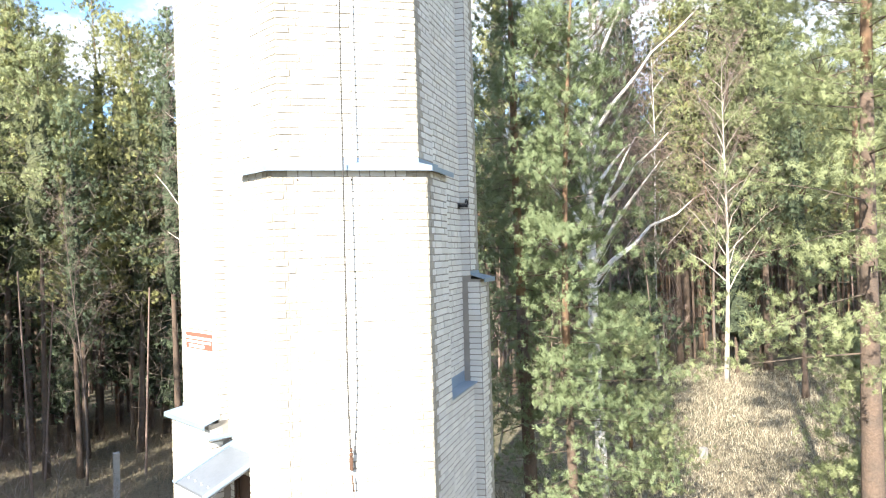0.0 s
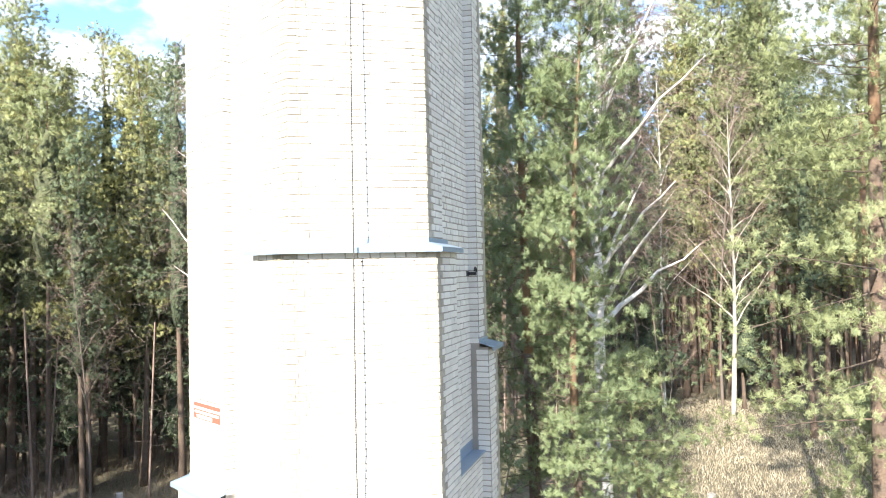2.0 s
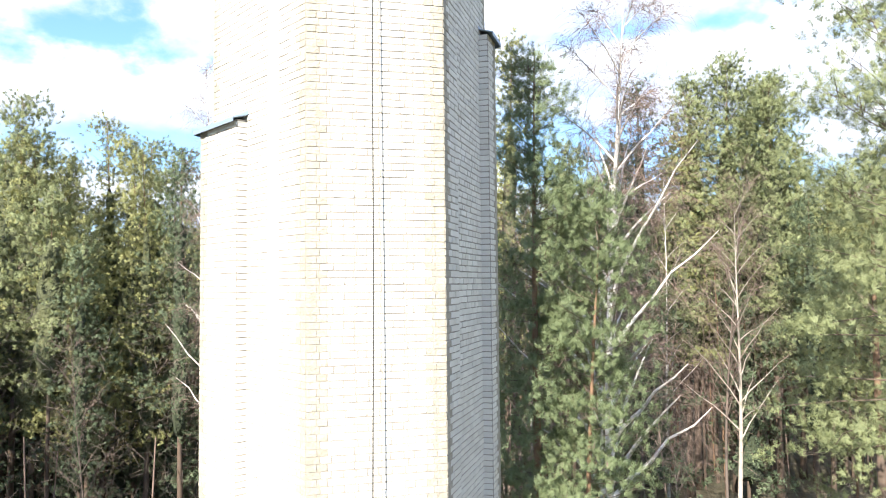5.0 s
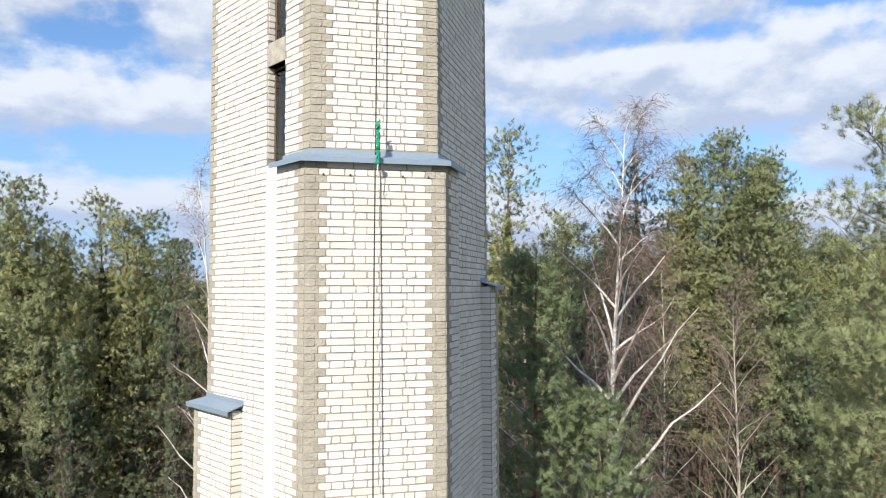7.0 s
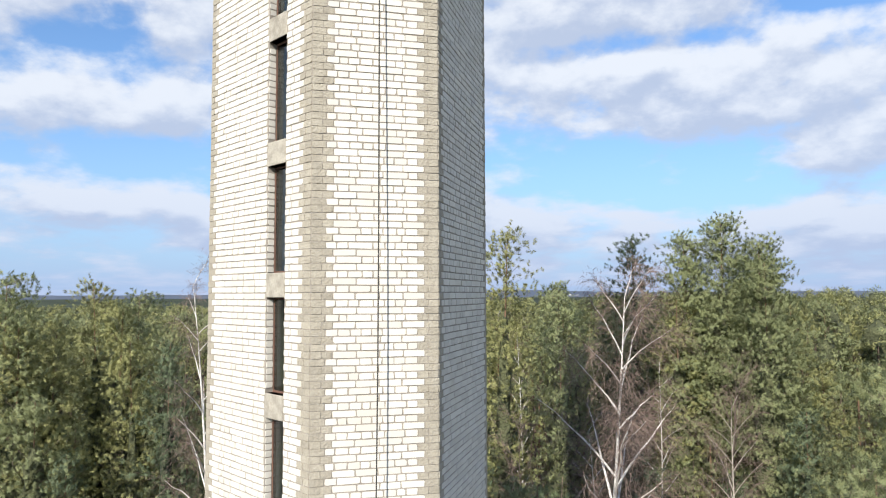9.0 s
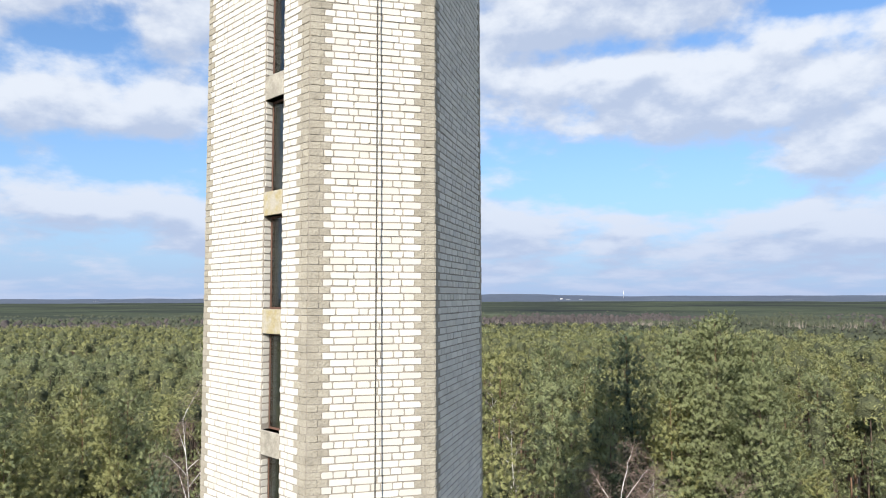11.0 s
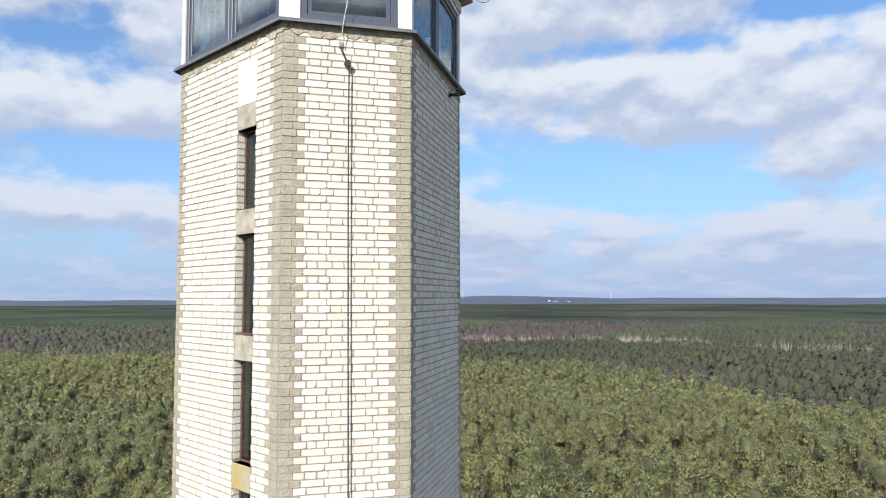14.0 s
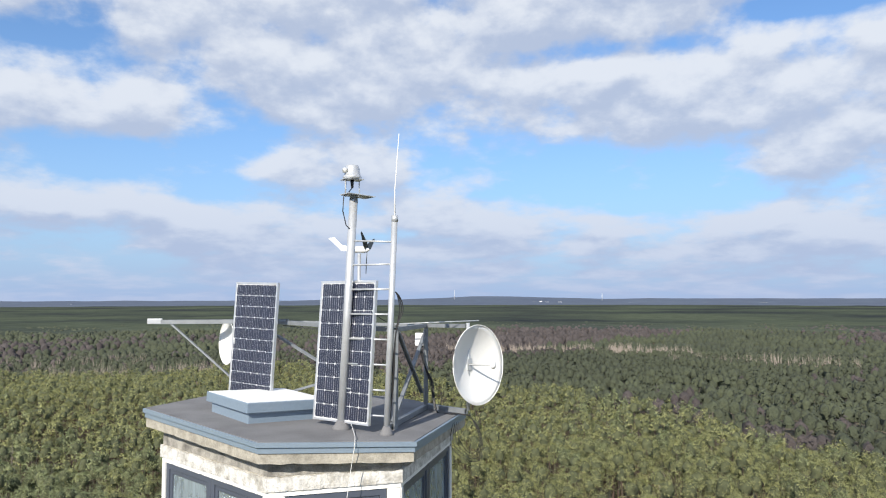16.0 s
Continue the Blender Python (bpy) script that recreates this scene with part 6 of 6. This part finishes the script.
def dead_twigs(n, seed):
    """Thin dead branches between the trunks, as one mass."""
    rng = np.random.default_rng(seed)
    d, w = rng.uniform(23, 62, n), radians(13.5) + radians(38) * rng.uniform(-1, 1, n)
    x, y = -1.0 + d * np.sin(w), -7.4 + d * np.cos(w)
    keep = np.array([not clearing(a, b) for a, b in zip(x, y)])
    x, y, m = x[keep], y[keep], int(keep.sum())
    o = np.stack([x, y, -0.5 + 11.0 * rng.uniform(0, 1, m) ** 0.9], -1)
    e = o + rng.normal(size=(m, 3)) * np.array([0.5, 0.5, 0.35])
    s = np.stack([np.cos(w[keep]), -np.sin(w[keep]), rng.normal(size=m) * 0.8], -1) * 0.006
    v = np.empty((m * 3, 3))
    v[0::3], v[1::3], v[2::3] = o - s, o + s, e
    ob = new("dead_branches", tri_mesh("dead_branches", v, M_TWIGDEAD))
    return tagged(ob, "thin grey brown dead branches between the trunks", "undergrowth", kind="stuff")


dead_twigs(60000, 84)


# ---- the wood farther off, as one mass for each distance ----


def crowd(name, label, d0, d1, gap, per, size, width, mats, seed, half=40, tall=(15.5, 19.0), crown=(1.5, 2.0), mid=13.5, mesh=(7, 3), share=-0.12, patch=0.012, each=11):
    """Trees standing side by side as one mass: lumpy crowns, each covered with needle sprays."""
    rng = np.random.default_rng(seed)
    k = int(d1 / gap) + 1
    gx, gy = np.meshgrid(np.arange(-k, k + 1) * gap, np.arange(-k, k + 1) * gap)
    gx[::2] += gap * 0.5
    x = (gx + rng.uniform(-0.34, 0.34, gx.shape) * gap).ravel()
    y = (gy + rng.uniform(-0.34, 0.34, gx.shape) * gap).ravel()
    d = np.hypot(x, y)
    turn = (np.arctan2(x, y) - radians(mid) + np.pi) % (2 * np.pi) - np.pi
    keep = (d > d0) & (d < d1) & (np.abs(turn) < radians(half)) & (rng.uniform(0, 1, len(x)) > 0.05)
    # the bright stand ends along a slanting line; behind it cloud shade is in the colour
    edge = np.interp(np.degrees(turn), [-40, -12, 3, 32, 40], [282, 275, 190, 112, 100]) + 9 * np.sin(x * 0.11) + 6 * np.sin(y * 0.17 + 1)
    if name == "middle_wood" or name == "near_wood":
        keep &= d < edge
    if name == "far_wood":
        keep &= d > edge
    x, y = x[keep] - 1.0, y[keep] - 7.4
    n = len(x)
    g = np.array([ground_z(a, b) for a, b in zip(x, y)])
    h = rng.uniform(*tall, n) + 1.2 * np.sin(x * 0.07 + 1.0) * np.cos(y * 0.05)
    cr = rng.uniform(*crown, n)
    kind = np.array([noise.noise((a * patch, b * patch, 3.0)) for a, b in zip(x, y)]) + rng.normal(size=n) * (0.2 if d1 < 300 else 0.10) > share
    segs, rings = mesh
    for flag, mat in ((True, mats[0]), (False, mats[1])):
        idx = np.where(kind == flag)[0]
        if not len(idx):
            continue
        m = len(idx)
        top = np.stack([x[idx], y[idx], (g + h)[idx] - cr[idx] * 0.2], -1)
        # inner crowns: added uneven lumps that fill the gaps, widest a third of the way up
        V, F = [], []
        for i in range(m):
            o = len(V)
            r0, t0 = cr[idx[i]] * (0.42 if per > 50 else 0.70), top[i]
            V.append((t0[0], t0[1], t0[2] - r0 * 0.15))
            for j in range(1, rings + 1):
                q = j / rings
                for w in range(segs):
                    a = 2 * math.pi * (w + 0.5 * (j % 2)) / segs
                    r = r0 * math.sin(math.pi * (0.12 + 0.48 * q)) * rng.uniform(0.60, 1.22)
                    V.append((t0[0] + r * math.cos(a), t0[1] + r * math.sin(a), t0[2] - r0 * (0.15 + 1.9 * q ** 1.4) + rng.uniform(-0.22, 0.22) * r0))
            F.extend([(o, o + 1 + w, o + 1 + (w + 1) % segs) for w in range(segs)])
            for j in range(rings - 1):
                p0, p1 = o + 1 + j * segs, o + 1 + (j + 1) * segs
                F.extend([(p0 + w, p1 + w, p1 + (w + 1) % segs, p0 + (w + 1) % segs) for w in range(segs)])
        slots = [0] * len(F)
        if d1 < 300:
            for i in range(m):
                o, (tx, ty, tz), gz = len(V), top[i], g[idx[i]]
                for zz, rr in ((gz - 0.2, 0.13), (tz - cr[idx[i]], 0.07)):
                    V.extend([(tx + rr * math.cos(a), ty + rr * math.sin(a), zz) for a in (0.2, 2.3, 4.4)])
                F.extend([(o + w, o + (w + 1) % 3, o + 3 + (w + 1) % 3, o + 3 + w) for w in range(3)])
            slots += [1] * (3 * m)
        # nearer lumps take the fill colour that has inner shade in it
        tagged(raw(name, V, F, [M_CROWNFILL if per > 50 else mat, M_BARK], smooth=True, slots=slots), label, "forest", kind="stuff")
        if not per:
            continue
        nc = max(3, per // each)
        pc = per // nc
        t = rng.uniform(0.0, 1.0, (m, nc)) ** 1.25
        prof = np.sin(np.pi * (0.03 + 0.57 * t))
        ang = rng.uniform(0, 2 * np.pi, (m, nc))
        rr = prof * cr[idx][:, None] * rng.uniform(0.74, 1.05, (m, nc))
        c0 = np.stack([x[idx][:, None] + rr * np.cos(ang), y[idx][:, None] + rr * np.sin(ang), top[:, 2][:, None] - cr[idx][:, None] * (-0.05 + 1.75 * t ** 1.3)], -1).reshape(-1, 3)
        c = np.repeat(c0, pc, axis=0)
        puff = np.repeat(np.repeat(cr[idx], nc), pc)[:, None] * 0.11
        c = c + rng.normal(size=c.shape) * puff * np.array([1.0, 1.0, 0.7])
        heart = np.repeat(top - np.array([0, 0, 1]) * (cr[idx] * 1.0)[:, None], nc * pc, axis=0)
        out = unit(c - np.repeat(c0, pc, axis=0)) * 0.5 + unit(c - heart) * 1.0
        v, nor = blades(c, out, size * 0.12, size, width, 1, rng, 0.75, 0.30, 0.70)
        tagged(new(name, tri_mesh(name, v, mat, nor)), label, "forest", kind="stuff")


crowd("near_wood", "green pine forest canopy beyond the clearing", 54, 112, 2.75, 460, 0.28, 0.078, (M_NEEDLE2, M_NEEDLE), 51, 40, (14.2, 17.2), (1.5, 2.05), mesh=(6, 3), share=-0.25)
crowd("middle_wood", "dense green pine forest canopy", 110, 285, 3.0, 120, 0.46, 0.165, (M_NEEDLE2, M_NEEDLE), 52, 38, (14.2, 17.0), (1.55, 2.1), mesh=(5, 2), each=8, share=-0.25)
crowd("far_wood", "distant leafless and pine forest canopy, pines coloured dark for cloud shade", 96, 430, 3.6, 6, 0.9, 0.4, (M_FARTWIG, M_SHADEPINE), 53, 38, (13, 15.8), (1.6, 2.2), mesh=(5, 2), share=0.20, patch=0.006, each=2)
crowd("far_wood", "leafless and pine forest canopy farther off, pines coloured dark for cloud shade", 425, 1000, 8.0, 0, 2.0, 1.4, (M_FARTWIG, M_SHADEPINE), 54, 38, (12, 15.5), (3.6, 4.8), mesh=(5, 2), share=0.10, patch=0.004)
# wood out of view, added only for what the cabin panes reflect
crowd("back_wood", "unseen pine forest all round, added for the panes' reflections", 48, 220, 10.0, 0, 0.6, 0.3, (M_NEEDLE2, M_NEEDLE), 55, 138, (13, 17), (4.6, 5.8), mid=193.5, mesh=(6, 3))


def bare_stand(d0, d1, w0, w1, n, seed, tall):
    """A stand of leafless pale trees in the distance, as upright thin forked stems."""
    rng = np.random.default_rng(seed)
    T = []
    for _ in range(n):
        d, w = rng.uniform(d0, d1), radians(13.5 + rng.uniform(w0, w1))
        x, y = -1.0 + d * math.sin(w), -7.4 + d * math.cos(w)
        z = ground_z(x, y)
        h = rng.uniform(*tall)
        side = np.array([math.cos(w), -math.sin(w), 0.0])
        for _ in range(9):
            o = np.array([x, y, z + h * rng.uniform(0.2, 0.6)]) + side * rng.normal() * 0.25
            e = np.array([x, y, z + h * rng.uniform(0.75, 1.0)]) + side * rng.normal() * 1.2
            k = 0.05 + d0 * 0.0004
            T.extend([o - side * k, o + side * k, e])
    ob = new("bare_stand", tri_mesh("bare_stand", np.array(T), M_TWIGPALE))
    return tagged(ob, "stand of leafless pale birches in the distance", "forest", kind="stuff")


for d0, d1, w0, w1, n, sd in ((268, 300, -33, -10, 230, 61), (420, 520, 3, 22, 260, 62), (330, 420, -34, -20, 120, 67), (330, 380, 20, 33, 90, 64), (75, 140, -34, -14, 7, 65), (85, 150, 8, 33, 5, 66)):
    bare_stand(d0, d1, w0, w1, n, sd, (13, 19))

# land to the horizon: woods, then low hills with haze painted in their blue
fv, ff = [], []
frad = [850, 860, 950, 1150, 1400, 1700, 2100, 2600, 3200, 3900, 4300, 4500, 4650, 4800]
FS = 220
for i, r in enumerate(frad):
    for k in range(FS):
        w = radians(13.5) + radians(200) * (k / (FS - 1) - 0.5)
        x, y = r * math.sin(w), r * math.cos(w)
        z = ground_z(x, y) + 12.5 + 2.0 * noise.noise((x * 0.004, y * 0.004, 1.0)) + 1.5 * noise.noise((x * 0.02, y * 0.02, 2.0))
        if r < 855:
            z = ground_z(x, y) - 1.0
        if r > 3900:
            side = math.degrees(w) - 13.5
            rise = 15 + 20 * math.exp(-((side - 6.5) / 5.0) ** 2) + 9 * (1 / (1 + math.exp(-(side - 4) / 5))) + 4 * noise.noise((side * 0.35, 0.0, 5.0))
            z += rise * min(1, (r - 3900) / 700)
        fv.append((x, y, z))
for i in range(len(frad) - 1):
    for k in range(FS - 1):
        a = i * FS + k
        ff.append((a, a + 1, a + FS + 1, a + FS))
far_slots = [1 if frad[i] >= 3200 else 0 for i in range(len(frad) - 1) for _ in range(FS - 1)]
tagged(raw("backdrop", fv, ff, [M_FARWOOD, M_HAZEHILL], smooth=True, slots=far_slots), "wooded land and low hills towards the horizon, haze and cloud shade in their colour", "landscape", kind="structure")


def far_block(x_deg, dist, wide, high, name, label, category):
    w = radians(13.5 + x_deg)
    x, y = dist * math.sin(w), dist * math.cos(w)
    b = thing(name, label, category)
    z = ground_z(x, y) + 12
    bm = bmesh.new()
    box(bm, (-wide / 2, -6, 0), (wide / 2, 6, high), pose(x, y, z, 0, 0, -math.degrees(w)))
    part("wall", bm, M_WHITE, b)
    bm = bmesh.new()
    box(bm, (-wide / 2 - 0.5, -6.5, high), (wide / 2 + 0.5, 6.5, high + 1.2), pose(x, y, z, 0, 0, -math.degrees(w)))
    part("roof", bm, M_TINROOF, b)


for deg, wide, high in ((10.0, 20, 8), (10.5, 12, 12), (11.0, 24, 8), (12.0, 18, 8), (17.5, 30, 5), (23.0, 40, 5), (27.0, 34, 5), (-33.0, 36, 5), (-25.0, 24, 4)):
    far_block(deg, 4050, wide, high, "building", "white building far off at the wood's edge", "building")
for deg, high in ((3.6, 62), (15.3, 40)):
    w = radians(13.5 + deg)
    m = thing("transmitter_mast", "thin transmitter mast far off on the hills", "mast")
    x, y = 4350 * math.sin(w), 4350 * math.cos(w)
    tube("shaft", [(x, y, 5), (x, y, 20 + high)], [2.4, 1.2], M_STEEL, m)


# ---- undergrowth, posts ----
def brush(name, label, spots_fn, n, seed, h, mat, w=0.012):
    rng = np.random.default_rng(seed)
    T = []
    while len(T) < n * 3:
        x, y = spots_fn(rng)
        z = ground_z(x, y) - 0.03
        hh = rng.uniform(*h)
        a = rng.uniform(0, 2 * math.pi)
        s = np.array([math.cos(a), math.sin(a), 0]) * w * rng.uniform(0.6, 1.4)
        tip = np.array([x, y, z + hh]) + np.array([rng.normal(), rng.normal(), 0]) * hh * 0.45
        o = np.array([x, y, z])
        T.extend([o - s, o + s, tip])
    return tagged(new(name, tri_mesh(name, np.array(T), mat)), label, "undergrowth", kind="stuff")


def left_ground(rng):
    return rng.uniform(-30, 3), rng.uniform(8, 30)


def lane_ground(rng):
    a, o = rng.uniform(4, 28), rng.uniform(-4, 10)
    return a * 0.72 + o * 0.69, a * 0.69 - o * 0.72


brush("brush", "tangled dry brown brush on the forest floor", left_ground, 30000, 71, (0.2, 1.0), M_BRUSH, 0.007)
brush("dry_grass", "pale dry grass in the clearing", lane_ground, 90000, 72, (0.04, 0.18), M_STRAW, 0.014)
brush("litter_stems", "thin bare stems in the undergrowth", lane_ground, 2500, 73, (0.3, 1.1), M_BRUSH, 0.009)


def fence_post(x, y, top):
    p = thing("fence_post", "weathered pale concrete fence post", "post", "fence posts")
    bm = bmesh.new()
    box(bm, (-0.085, -0.085, ground_z(x, y) - 0.2), (0.085, 0.085, top), pose(x, y, 0, 1.0, 0.8, 20), bevel=0.012)
    part("shaft", bm, M_POST, p)


fence_post(-5.45, 14.6, 0.95)
fence_post(10.4, 9.7, 0.95)

# more thin stems at the wood's edge
for i in range(36):
    d, w = wood.uniform(24, 60), radians(13.5 + wood.uniform(-38, 38))
    x, y = -1.0 + d * math.sin(w), -7.4 + d * math.cos(w)
    if clearing(x, y) or min(math.hypot(x - a, y - b) for a, b in taken) < 1.1:
        continue
    taken.append((x, y))
    again(models[wood.choice((2, 8, 9, 5, 6))], x, y, wood.uniform(0, 360), wood.uniform(0.55, 0.85))

# ---- bricks of the tower, last ----
for kind, mat in (("white", M_BRICK), ("quoin", M_QUOIN)):
    V, F = BR[kind]
    raw("brickwork" if kind == "white" else "quoin_brickwork", V, F, mat, tower, "white silicate bricks" if kind == "white" else "grey toothed corner bricks", kind="stuff")
for kind, mat in (("white", M_BRICK_ONE), ("quoin", M_QUOIN_ONE)):
    for V, F in SINGLE[kind]:
        raw("brick", V, F, mat, walls[0])
